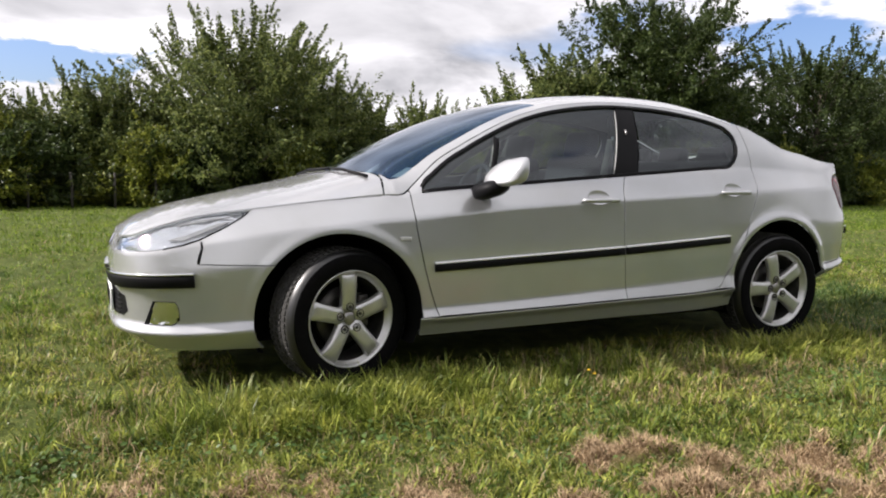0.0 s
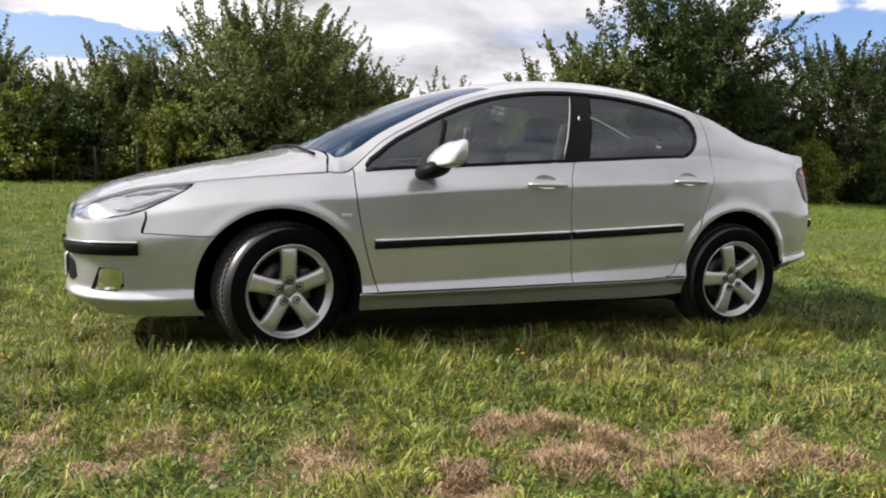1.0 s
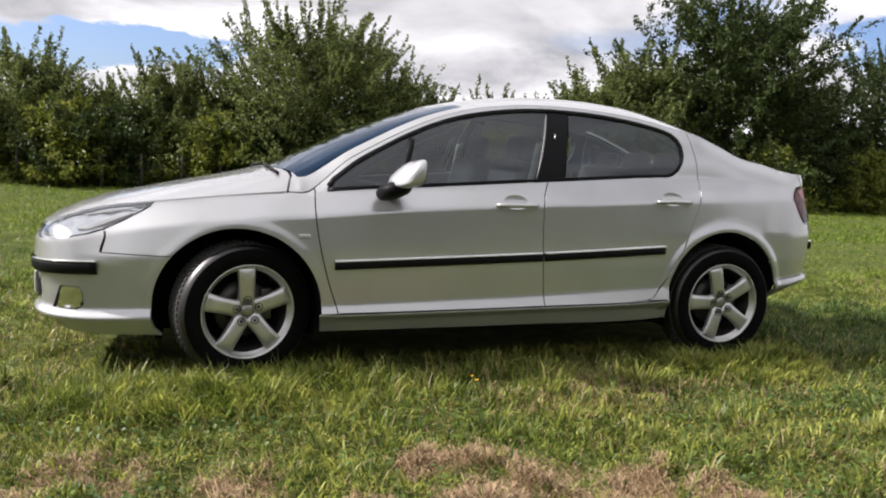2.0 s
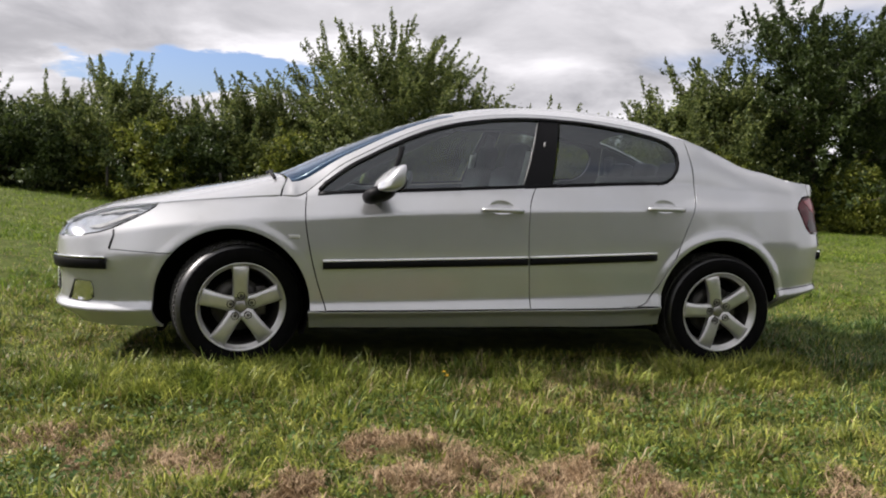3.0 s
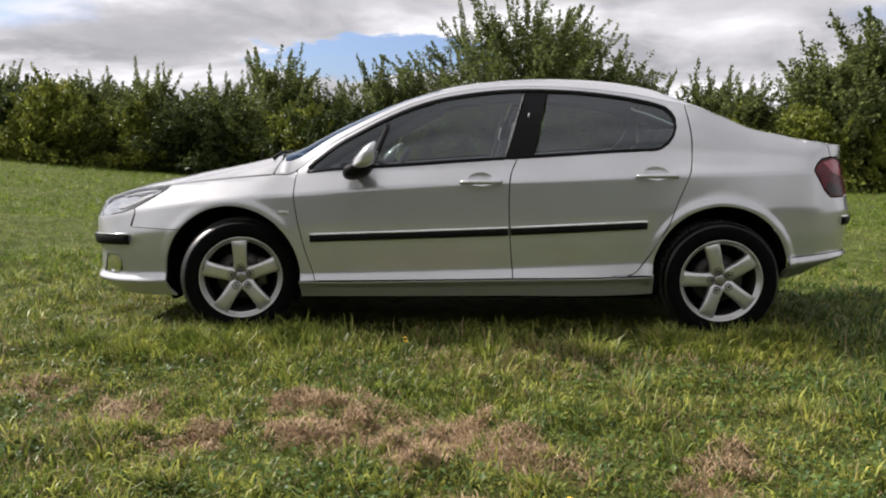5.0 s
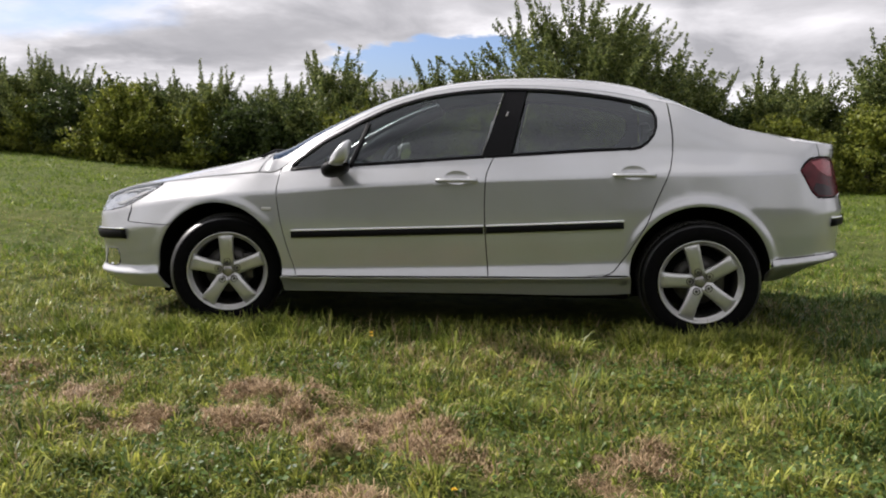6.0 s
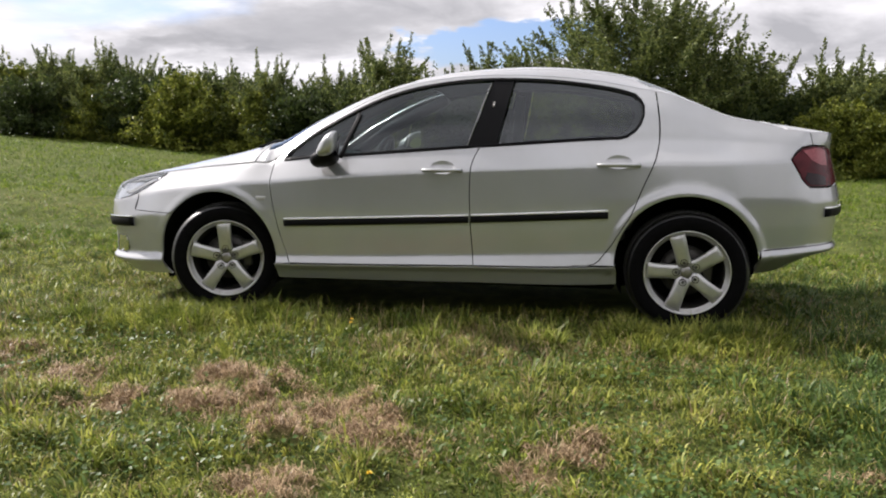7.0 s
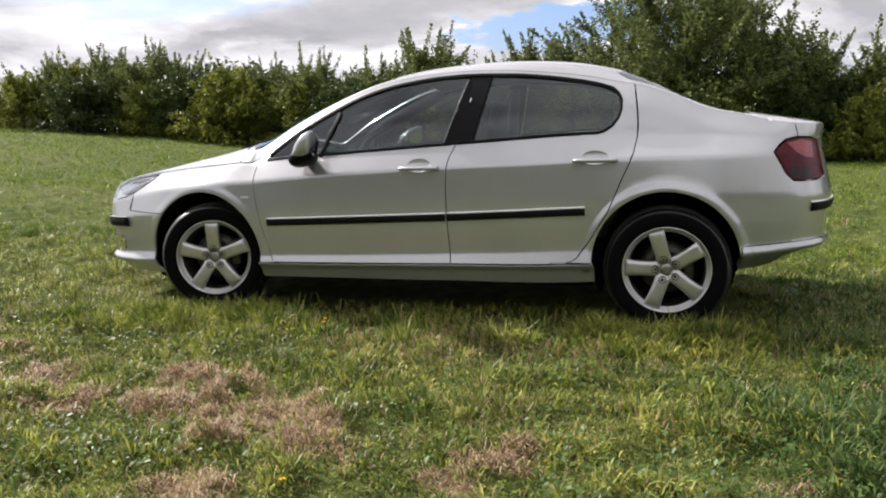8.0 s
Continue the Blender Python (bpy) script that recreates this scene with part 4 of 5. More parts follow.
# wheels
def wheel(x, y, z, steer, spin, flip):
    w = new("wheel")
    w.parent = car
    m = Matrix.Translation((x, y, z)) @ pose(0, 0, 0, 0, 0, steer) @ (Matrix.Diagonal((1, -1, 1, 1)) if flip else Matrix())
    R, RR = .332, .226
    bm = bmesh.new()   # the outer face lies towards -y
    lathe(bm, [(RR + .004, -.006), (RR + .022, -.016), (.27, -.022), (.298, -.020), (.310, -.012)], m, 72)
    lathe(bm, [(.322, .20), (.30, .222), (.25, .225), (RR, .21)], m, 72)
    tyre = part("tyre", bm, RUBBER, w, "worn black rubber tyre")
    bm = bmesh.new()
    lathe(bm, [(R - .002, .022), (R, .05), (R, .175), (.322, .20)], m, 72)
    part("tread_band", bm, DUSTY, tyre, "dusty worn tread")
    bm = bmesh.new()
    lathe(bm, [(.310, -.012), (.317, -.006), (.323, .003), (.328, .013), (R - .002, .022)], m, 72)
    part("tyre_shoulder", bm, SHOULDER, tyre, "smooth shoulder of the tyre")
    tv, tf = [], []
    for k in range(72):   # tread blocks
        for j, yy in enumerate((.045, .085, .125, .165)):
            mm = m @ Matrix.Rotation(2 * math.pi * k / 72 + (.02 if j % 2 else 0), 4, "Y") @ Matrix.Translation((0, yy, R))
            n0 = len(tv)
            tv += [mm @ Vector((sx * q, sy * q, z)) for z, q in ((-.004, 1.0), (.005, .9)) for sx, sy in ((-.0105, -.014), (.0105, -.014), (.0105, .014), (-.0105, .014))]
            tf += [tuple(n0 + i for i in f) for f in ((4, 5, 6, 7), (0, 1, 5, 4), (1, 2, 6, 5), (2, 3, 7, 6), (3, 0, 4, 7))]
    mesh_object("tread", tv, tf, DUSTY, tyre, smooth=False)
    bm = bmesh.new()
    lathe(bm, [(RR - .006, .004), (RR + .002, -.012), (RR + .007, -.013), (RR + .008, -.004), (RR + .002, .004)], m, 72)
    lathe(bm, [(RR - .004, .002), (RR - .012, .012), (.206, .020)], m, 72)
    rim = part("rim", bm, ALLOY, w, "silver alloy rim")
    # barrel in a darker metal than the rim: shade between the spokes, as colour
    bm = bmesh.new()
    lathe(bm, [(.206, .020), (.198, .06), (.192, .19)], m, 72)
    part("rim_barrel", bm, DISC, rim, "inner barrel coloured dark for the shade behind the spokes")
    for k in range(5):
        a0 = radians(90 + spin) + 2 * math.pi * k / 5
        bm = bmesh.new()
        rows = []
        for rr, hw, yo, dp in ((.03, .040, .012, .035), (.06, .040, .006, .035), (.085, .0385, .002, .034), (.13, .039, -.004, .032), (.17, .041, -.006, .03), (.20, .0435, -.004, .03), (.218, .047, .002, .03)):
            row = []
            for sx, sy in ((-1, dp), (-1, .007), (-.86, .0), (-.35, -.0015), (.35, -.0015), (.86, .0), (1, .007), (1, dp)):
                p = Vector((math.cos(a0) * rr - math.sin(a0) * hw * sx, yo + sy, math.sin(a0) * rr + math.cos(a0) * hw * sx))
                row.append(bm.verts.new(m @ p))
            rows.append(row)
        for r0, r1 in zip(rows, rows[1:]):
            for i in range(7):
                bm.faces.new((r0[i], r0[i + 1], r1[i + 1], r1[i]))
        bm.faces.new(rows[0]), bm.faces.new(rows[-1][::-1])
        part("spoke", bm, ALLOY, rim)
    bm = bmesh.new()
    lathe(bm, [(.0005, .006), (.02, .006), (.026, .008), (.030, .012), (.066, .014), (.076, .03)], m, 40)
    part("hub_cap", bm, STEEL, rim, "plain silver cap")
    for k in range(5):
        a0 = radians(90 + spin + 36 * 0) + 2 * math.pi * k / 5
        mm = m @ Matrix.Translation((math.cos(a0) * .058, -.0, math.sin(a0) * .058))
        bm = bmesh.new()
        # bolt and pocket share a dark metal, which paints the recess's shade
        lathe(bm, [(.0205, .012), (.0205, -.001), (.0170, -.0025), (.0165, .009), (.0005, .009)], mm, 20)
        lathe(bm, [(.0005, -.0035), (.0075, -.003), (.0085, .0), (.0085, .010)], mm, 6)
        part("wheel_bolt", bm, DISC, rim, "dark steel bolt, its pocket coloured dark for shade")
    bm = bmesh.new()
    lathe(bm, [(.035, .085), (.14, .085), (.14, .107), (.035, .107)], m, 48, close=True)
    lathe(bm, [(.0005, .05), (.05, .05), (.058, .06), (.058, .09)], m, 32)
    part("brake_disc", bm, DISC, w, "steel brake disc")
    bm = bmesh.new()
    box(bm, 0, 0, 0, .06, .06, .16, .012, m @ Matrix.Translation((.115 if not flip else .115, .095, .02)))
    part("brake_caliper", bm, DISC, w)
    bm = bmesh.new()
    lathe(bm, [(.0005, .115), (.185, .12), (.19, .18), (.0005, .18)], m, 32)
    part("brake_shield", bm, LINER, w)
    return w


HUB_Z, STEER = .312, 14.5
wheel(-1.3675, -.835, HUB_Z, STEER, 2, False)
wheel(1.3625, -.845, HUB_Z + .004, 0, 16, False)
wheel(-1.3675, .835, HUB_Z, STEER, 30, True)
wheel(1.3625, .845, HUB_Z + .004, 0, 5, True)

# dark inner shell: arch liners, floor pan and the sheet behind the panel gaps
for (ax, az, ar) in (ARCH_F, ARCH_R):
    for s in (-1, 1):
        bm = bmesh.new()
        outer, inner = [], []
        for a in np.linspace(-30, 210, 30):
            c, sn = math.cos(radians(a)), math.sin(radians(a))
            px, pz = ax + (ar + .004) * c, max(az + (ar + .004) * sn, .17)
            yy = -side(np.array([UX(px)]), np.array([max(pz, .22)]))[0][1] - .017
            outer.append(bm.verts.new((px, s * yy, pz)))
            inner.append(bm.verts.new((ax + ar * c, s * .52, max(az + ar * sn, .17))))
        for i in range(29):
            bm.faces.new((outer[i], outer[i + 1], inner[i + 1], inner[i]))
        bm.faces.new(inner)
        part("arch_liner", bm, LINER, car, "black plastic wheel-arch liner")
bm = bmesh.new()
box(bm, -.12, 0, .235, 3.5, 1.02, .07, .02)
box(bm, 0, 0, .235, 1.95, 1.62, .07, .02)
box(bm, -2.02, 0, .235, .36, 1.16, .06, .02)
box(bm, 1.90, 0, .43, .34, 1.10, .06, .02)
part("floor_pan", bm, LINER, car)


def shell_sheet(x0, x1, z0, z1, n, k):
    us = np.linspace(UX(x0), UX(x1), n)
    verts, faces = [], []
    for i, u in enumerate(us):
        x = np.interp(u, _fu, _fx)
        zl, zh = float(LZ[z0](x)) + .02, float(LZ[z1](x)) - .006
        for j in range(k):
            z = zl + (zh - zl) * j / (k - 1)
            verts.append(side(np.array([u]), np.array([z]), -.022)[0])
    for i in range(n - 1):
        for j in range(k - 1):
            f = [i * k + j, (i + 1) * k + j, (i + 1) * k + j + 1, i * k + j + 1]
            c = np.mean([verts[q] for q in f], axis=0)
            if not (c[0] < -1.83 and c[2] > .60) and not (c[0] > 1.9 and c[2] > .78) and all(math.hypot(c[0] - a[0], c[2] - a[1]) > a[2] + .015 for a in (ARCH_F, ARCH_R)):
                faces.append(f)
    o = mesh_object("inner_shell", verts, faces, LINER, car)
    mirrored(o)


shell_sheet(-2.3, 2.2, 0, 7, 150, 24)

# plate and badge on the nose
bm = bmesh.new()
box(bm, -2.398, 0, .375, .012, .52, .11, .004)
plate = part("number_plate", bm, PAPER, panels[0], "white number plate")
for k in range(7):
    bm = bmesh.new()
    box(bm, -2.4055, -.20 + .066 * k + (.02 if k > 3 else 0), .375, .003, .045, .075, .001)
    part("plate_bar", bm, BLACK, plate, "plain dark bar")
bm = bmesh.new()
bmesh.ops.create_uvsphere(bm, u_segments=24, v_segments=12, radius=1)
bm.transform(pose(-2.387, 0, .648, 0, 28, 0) @ Matrix.Diagonal((.006, .040, .038, 1)))
part("badge", bm, CHROME, bonnet, "plain chrome oval")

# interior seen through the glass
def seat(x, y, wid):
    s = new("seat")
    s.parent = car
    bm = bmesh.new()
    box(bm, x, y, .50, .50, wid, .16, .05, pose(0, 0, 0, 0, -8, 0), 3)
    part("seat_cushion", bm, FABRIC, s)
    bm = bmesh.new()
    box(bm, x + .30, y, .80, .13, wid * .96, .62, .055, pose(0, 0, 0, 0, 14, 0), 3)
    part("backrest", bm, FABRIC, s)
    bm = bmesh.new()
    box(bm, x + .40, y, 1.17, .09, wid * .52, .16, .04, pose(0, 0, 0, 0, 12, 0), 3)
    part("headrest", bm, FABRIC, s)
    for d in (-.06, .06):
        bm = bmesh.new()
        tube(bm, [(x + .38, y + d, 1.02), (x + .40, y + d, 1.14)], [.006, .006], 8)
        part("headrest_post", bm, CHROME, s)
    return s


seat(-.18, -.37, .50), seat(-.18, .37, .50)
bench = new("rear_bench")
bench.parent = car
bm = bmesh.new()
box(bm, .78, 0, .50, .50, 1.26, .17, .05, pose(0, 0, 0, 0, -8, 0), 3)
part("seat_cushion", bm, FABRIC, bench)
bm = bmesh.new()
box(bm, 1.10, 0, .80, .14, 1.26, .60, .055, pose(0, 0, 0, 0, 22, 0), 3)
part("backrest", bm, FABRIC, bench)
for y in (-.38, 0, .38):
    bm = bmesh.new()
    box(bm, 1.23, y, 1.12, .08, .25, .12, .035, pose(0, 0, 0, 0, 18, 0), 3)
    part("headrest", bm, FABRIC, bench)
bm = bmesh.new()
box(bm, 1.52, 0, 1.02, .50, 1.16, .02, .008)
part("parcel_shelf", bm, DASH, car)
bm = bmesh.new()
box(bm, -.86, 0, .80, .42, 1.34, .20, .07, pose(0, 0, 0, 0, 10, 0), 3)
box(bm, -.74, -.37, .93, .20, .36, .06, .03, pose(0, 0, 0, 0, 8, 0), 3)
box(bm, -.40, 0, .55, .70, .20, .22, .04)
part("dashboard", bm, DASH, car)
bm = bmesh.new()
mw = Matrix.Translation((-.52, -.37, .88)) @ pose(0, 0, 0, 0, -64, 0)
ring = [(mw @ Vector((.185 * math.cos(a), .185 * math.sin(a), 0))) for a in np.linspace(0, 2 * math.pi, 41)]
tube(bm, ring, [.015] * 41, 8, False)
for a in (0, math.pi, math.pi * 1.5):
    tube(bm, [mw @ Vector((.03 * math.cos(a), .03 * math.sin(a), -.03)), mw @ Vector((.18 * math.cos(a), .18 * math.sin(a), 0))], [.02, .013], 8)
box(bm, 0, 0, 0, .13, .13, .05, .02, mw @ Matrix.Translation((0, 0, -.03)))
part("steering_wheel", bm, DASH, car)
bm = bmesh.new()
box(bm, 0, 0, 0, .11, .16, .002, 0, pose(-.93, -.46, 1.005, 0, -27, 15))
part("paper", bm, PAPER, car, "white slip of paper behind the windscreen")
for sgn in (-1, 1):
    bm = bmesh.new()
    a, b = Vector((.20, sgn * .69, 1.20)), Vector((.09, sgn * .66, .60))
    for k in range(10):
        p, q = a.lerp(b, k / 10), a.lerp(b, (k + 1) / 10)
        bm.faces.new([bm.verts.new(p + Vector((-.022, 0, 0))), bm.verts.new(p + Vector((.022, 0, .0))), bm.verts.new(q + Vector((.022, 0, 0))), bm.verts.new(q + Vector((-.022, 0, 0)))])
    bmesh.ops.remove_doubles(bm, verts=bm.verts[:], dist=.0005)
    bmesh.ops.solidify(bm, geom=bm.faces[:], thickness=.002)
    part("seat_belt", bm, BELT, car, "grey belt webbing")
    bm = bmesh.new()
    box(bm, .215, sgn * .685, 1.19, .012, .02, .05, .004)
    part("belt_anchor", bm, CHROME, car)
# inner pillars, door linings and headlining
us = np.linspace(-.26, 1.10, 16)
verts, faces = [], []
for x in us:
    for y in np.linspace(-1, 1, 15):
        yr = float(RAIL_Y(x)) - .03
        verts.append(top(np.array([x]), np.array([y * yr]))[0] - (0, 0, .035))
for i in range(15):
    for j in range(14):
        faces.append((i * 15 + j, i * 15 + j + 1, (i + 1) * 15 + j + 1, (i + 1) * 15 + j))
mesh_object("headlining", verts, faces, LINING, car)
for sgn in (-1, 1):
    bm = bmesh.new()
    for x0, x1 in ((-.98, .17), (.21, 1.12)):
        rows = []
        for x in np.linspace(x0, x1, 12):
            zt = float(LZ[7](x)) - .006
            rows.append([bm.verts.new((x, sgn * (float(-side(np.array([UX(x)]), np.array([z]))[0][1]) - .06), z)) for z in ((.30, .5, .7, .82, zt) if x < .92 else (.79, .80, .82, .85, zt))])
        for r0, r1 in zip(rows, rows[1:]):
            for k in range(4):
                bm.faces.new((r0[k], r0[k + 1], r1[k + 1], r1[k]))
    part("door_lining", bm, DASH, car)
    for line, rad in (([(.24, sgn * .70, .90), (.27, sgn * .645, 1.1), (.30, sgn * .565, 1.33)], [.05, .045, .03]),
                      ([(1.20, sgn * .62, .99), (1.24, sgn * .59, 1.10), (1.20, sgn * .54, 1.22)], [.05, .05, .04]),
                      ([(-1.02, sgn * .70, .90), (-.7, sgn * .64, 1.11), (-.25, sgn * .59, 1.32)], [.048, .046, .04])):
        bm = bmesh.new()
        tube(bm, line, rad, 8)
        part("pillar_lining", bm, DASH, car)
# second side of the doors, frames and glass
for d, kids in ((front_door, (part_ff, win_q, win_f, lining_f)), (rear_door, (part_fr, win_r, lining_r))):
    o = mirrored(d)
    for c in kids:
        c2 = mirrored(c)
        c2.parent = o
both(tail_lamp, part_bp)
bm = bmesh.new()
for y0, y1, x0 in ((-.62, .05, -1.215), (-.05, .60, -1.245)):
    tube(bm, [(x0, y0, float(top(x0, y0)[2]) + .012), (x0 - .03, (y0 + y1) / 2, float(top(x0 - .03, (y0 + y1) / 2)[2]) + .016), (x0 - .02, y1, float(top(x0 - .02, y1)[2]) + .012)], [.008, .009, .006], 8)
part("wiper", bm, BLACK, car, "black wiper blades")

# ---- ground: one sheet to the horizon ----
rng = np.random.default_rng(7)
# worn patches: x, y, half-width, half-depth, slant, how bare
PATCHES = [(-.69, -2.06, .21, .10, 0, 1), (-.64, -2.44, .20, .19, .15, 1), (-.42, -2.48, .14, .13, 0, .9), (-.36, -2.20, .09, .10, 0, .6), (-.19, -2.54, .11, .26, .35, 1), (.05, -2.64, .12, .21, -.2, .95), (.22, -2.80, .10, .06, 0, .45),
           (-1.87, -2.0, .07, .18, .1, .8), (-1.48, -2.20, .12, .19, .2, .85), (-1.10, -2.50, .115, .18, .1, .95), (.82, -2.69, .20, .10, 0, .8), (.70, -2.90, .09, .12, 0, .7), (-.20, -3.14, .13, .13, .2, .8), (1.70, -2.73, .10, .055, 0, .6),
           (-2.0, -1.90, .12, .11, 0, .7), (-2.40, -1.72, .10, .10, 0, .65), (-2.52, -1.92, .14, .12, 0, .75), (-2.25, -2.08, .12, .10, 0, .7), (-1.66, -2.26, .08, .07, 0, .6), (-1.30, -2.34, .06, .05, 0, .5), (0, -1.82, .07, .03, 0, .5), (.62, -2.02, .07, .03, 0, .35)]
_lat = np.random.default_rng(3).uniform(0, 1, (256, 256))


def vnoise(x, y, s, k=0):
    """Smooth noise over the plan, 0 to 1, with s cells to a metre."""
    x, y = np.asarray(x, float) * s + 17.3 * k, np.asarray(y, float) * s + 9.7 * k
    i, j = np.floor(x).astype(int), np.floor(y).astype(int)
    u, v = smooth01(x - i), smooth01(y - j)
    g = lambda a, b: _lat[a & 255, b & 255]
    return (g(i, j) * (1 - u) + g(i + 1, j) * u) * (1 - v) + (g(i, j + 1) * (1 - u) + g(i + 1, j + 1) * u) * v


def dryness(x, y):
    """How dead the grass is at a place, 0 to 1."""
    x, y = np.asarray(x, float), np.asarray(y, float)
    d = np.zeros_like(x)
    wx = x + .14 * (vnoise(x, y, 6, 1) - .5) + .07 * (vnoise(x, y, 17, 2) - .5)
    wy = y + .14 * (vnoise(x, y, 6, 3) - .5) + .07 * (vnoise(x, y, 17, 4) - .5)
    broken = 2.2 * (vnoise(x, y, 12, 5) - .5) + 1.5 * (vnoise(x, y, 33, 6) - .5)
    for cx, cy, rx, ry, sl, bare in PATCHES:
        q = ((wx - cx - sl * (wy - cy)) / rx) ** 2 + ((wy - cy) / ry) ** 2
        d = np.maximum(d, bare * smooth01(1.45 - q + broken))
    return d


def relief(x, y):
    """Height of the rough ground: lumps, and mats of dead grass that stand a little proud."""
    x, y = np.asarray(x, float), np.asarray(y, float)
    near = smooth01((8.0 - np.abs(x)) / .6) * smooth01((6.0 - np.abs(y)) / .6) * (1 - .8 * ((np.abs(y) < .95) & (np.abs(x) < 2.3)))
    lumps = .060 * (vnoise(x, y, 3.3, 9) - .5) + .045 * (vnoise(x, y, 8.5, 10) - .5)
    mats = dryness(x, y) * (.004 + .105 * (vnoise(x, y, 6, 7) - .40) + .035 * (vnoise(x, y, 19, 8) - .5))
    return ground_z(x, y) + near * (lumps + mats)


def ground_sheet():
    ax = np.concatenate([-np.geomspace(900, 8, 26), np.linspace(-7.8, 7.8, 313), np.geomspace(8, 900, 26)])
    ay = np.concatenate([-np.geomspace(900, 6.2, 24), np.linspace(-6, 6, 241), np.geomspace(6.2, 40, 40), np.geomspace(43, 900, 14)])
    gx, gy = np.meshgrid(ax, ay)
    gz = relief(gx, gy)
    verts = np.stack([gx.ravel(), gy.ravel(), gz.ravel()], -1)
    nx = len(ax)
    i, j = np.meshgrid(np.arange(nx - 1), np.arange(len(ay) - 1))
    a = (j * nx + i).ravel()
    faces = np.stack([a, a + 1, a + nx + 1, a + nx], -1).tolist()
    m, nt, b = mat("meadow")
    at = nt.nodes.new("ShaderNodeAttribute")
    at.attribute_name = "dry"
    n1, n2 = tex(nt, .35, 8, .6), tex(nt, 7, 8, .7)
    green = ramp(nt, n2, [(.25, (.032, .040, .012)), (.5, (.085, .105, .030)), (.75, (.16, .175, .058))])
    big = ramp(nt, n1, [(.35, (.85, .92, .8)), (.65, (1.15, 1.1, 1.0))])
    mx = nt.nodes.new("ShaderNodeMix")
    mx.data_type, mx.blend_type = "RGBA", "MULTIPLY"
    mx.inputs["Factor"].default_value = 1
    nt.links.new(green, mx.inputs["A"]), nt.links.new(big, mx.inputs["B"])
    straw = ramp(nt, tex(nt, 30, 8, .7), [(.3, (.08, .05, .03)), (.7, (.28, .185, .10))])
    m2 = nt.nodes.new("ShaderNodeMix")
    m2.data_type = "RGBA"
    nt.links.new(at.outputs["Fac"], m2.inputs["Factor"]), nt.links.new(mx.outputs["Result"], m2.inputs["A"]), nt.links.new(straw, m2.inputs["B"])
    nt.links.new(m2.outputs["Result"], b.inputs["Base Color"])
    b.inputs["Roughness"].default_value = .95
    b.inputs["Specular IOR Level"].default_value = .1
    bump(nt, b, tex(nt, 60, 6, .7), .8, .03)
    ob = mesh_object("ground", verts, faces, m)
    att = ob.data.attributes.new("dry", "FLOAT", "POINT")
    att.data.foreach_set("value", dryness(verts[:, 0], verts[:, 1]))
    return tagged(ob, "sloping meadow of rough grass with worn dry patches", "ground", kind="structure")


ground_sheet()


def blades(name, px, py, length, width, lean, material, label, az=None, base=None):
    """Many grass blades in one mesh, each an arching tapered strip of its own."""
    n = len(px)
    pz = relief(px, py) - .006 if base is None else base
    az = rng.uniform(0, 2 * np.pi, n) if az is None else az
    dx, dy = np.cos(az), np.sin(az)
    tw = az + np.pi / 2 + rng.normal(0, .7, n)
    sx, sy = np.cos(tw) * width / 2, np.sin(tw) * width / 2
    h1, o1 = length * (.62 - .18 * lean), length * lean * .38
    h2, o2 = length * (.98 - .72 * lean ** 2), length * lean * .92
    V = np.empty((n, 5, 3))
    V[:, 0] = np.stack([px - sx, py - sy, pz], -1)
    V[:, 1] = np.stack([px + sx, py + sy, pz], -1)
    V[:, 2] = np.stack([px + dx * o1 + sx * .85, py + dy * o1 + sy * .85, pz + h1], -1)
    V[:, 3] = np.stack([px + dx * o1 - sx * .85, py + dy * o1 - sy * .85, pz + h1], -1)
    V[:, 4] = np.stack([px + dx * o2, py + dy * o2, pz + h2], -1)
    me = bpy.data.meshes.new(name)
    me.vertices.add(n * 5)
    me.vertices.foreach_set("co", V.ravel())
    k = np.arange(n)[:, None] * 5
    loops = np.concatenate([k + [0, 1, 2, 3], k + [3, 2, 4]], 1).ravel()
    me.loops.add(n * 7)
    me.loops.foreach_set("vertex_index", loops)
    me.polygons.add(n * 2)
    st = (np.arange(n)[:, None] * 7 + [0, 4]).ravel()
    me.polygons.foreach_set("loop_start", st)
    me.update(calc_edges=True)
    me.validate()
    me.materials.append(material)
    return tagged(new(name, me), label, "grass", kind="stuff")


def under_car(x, y):
    return (np.abs(y) < .45) & (x > -1.8) & (x < 1.8)


def tufted(n, x0, x1, y0, y1, power=1.0, per=26):
    """Places for blades that spread out of tufts: x, y, height factor, heading."""
    c = max(1, n // per)
    cx, cy = rng.uniform(x0, x1, c), y0 + (y1 - y0) * rng.uniform(0, 1, c) ** power
    wide = rng.uniform(.022, .075, c)
    k = rng.integers(0, c, n)
    ox, oy = wide[k] * rng.standard_normal(n), wide[k] * rng.standard_normal(n)
    lay = rng.uniform(0, 2 * np.pi, c)
    bias = (.06 * rng.uniform(0, 1, c) ** 2)[k]
    az = np.arctan2(oy + bias * np.sin(lay[k]), ox + bias * np.cos(lay[k])) + rng.normal(0, .45, n)
    tall = (.55 + 1.0 * rng.uniform(0, 1, c) ** 2.2)[k]
    return cx[k] + ox, cy[k] + oy, tall, az


def lush_and_shaded(x, y):
    """Where the meadow is thick and dark green, and where dark blades deepen the car's shadow."""
    # second term: shade put into the grass colour, behind the car's tail
    return np.maximum(smooth01((x - 1.2) / .9) * smooth01((-1.2 - y) / .8), .9 * smooth01((x - 1.7) / .5) * smooth01((1.2 - y) / .8) * smooth01((4.4 - x) / .8))


def joined(*sets):
    return [np.concatenate(q) for q in zip(*sets)]


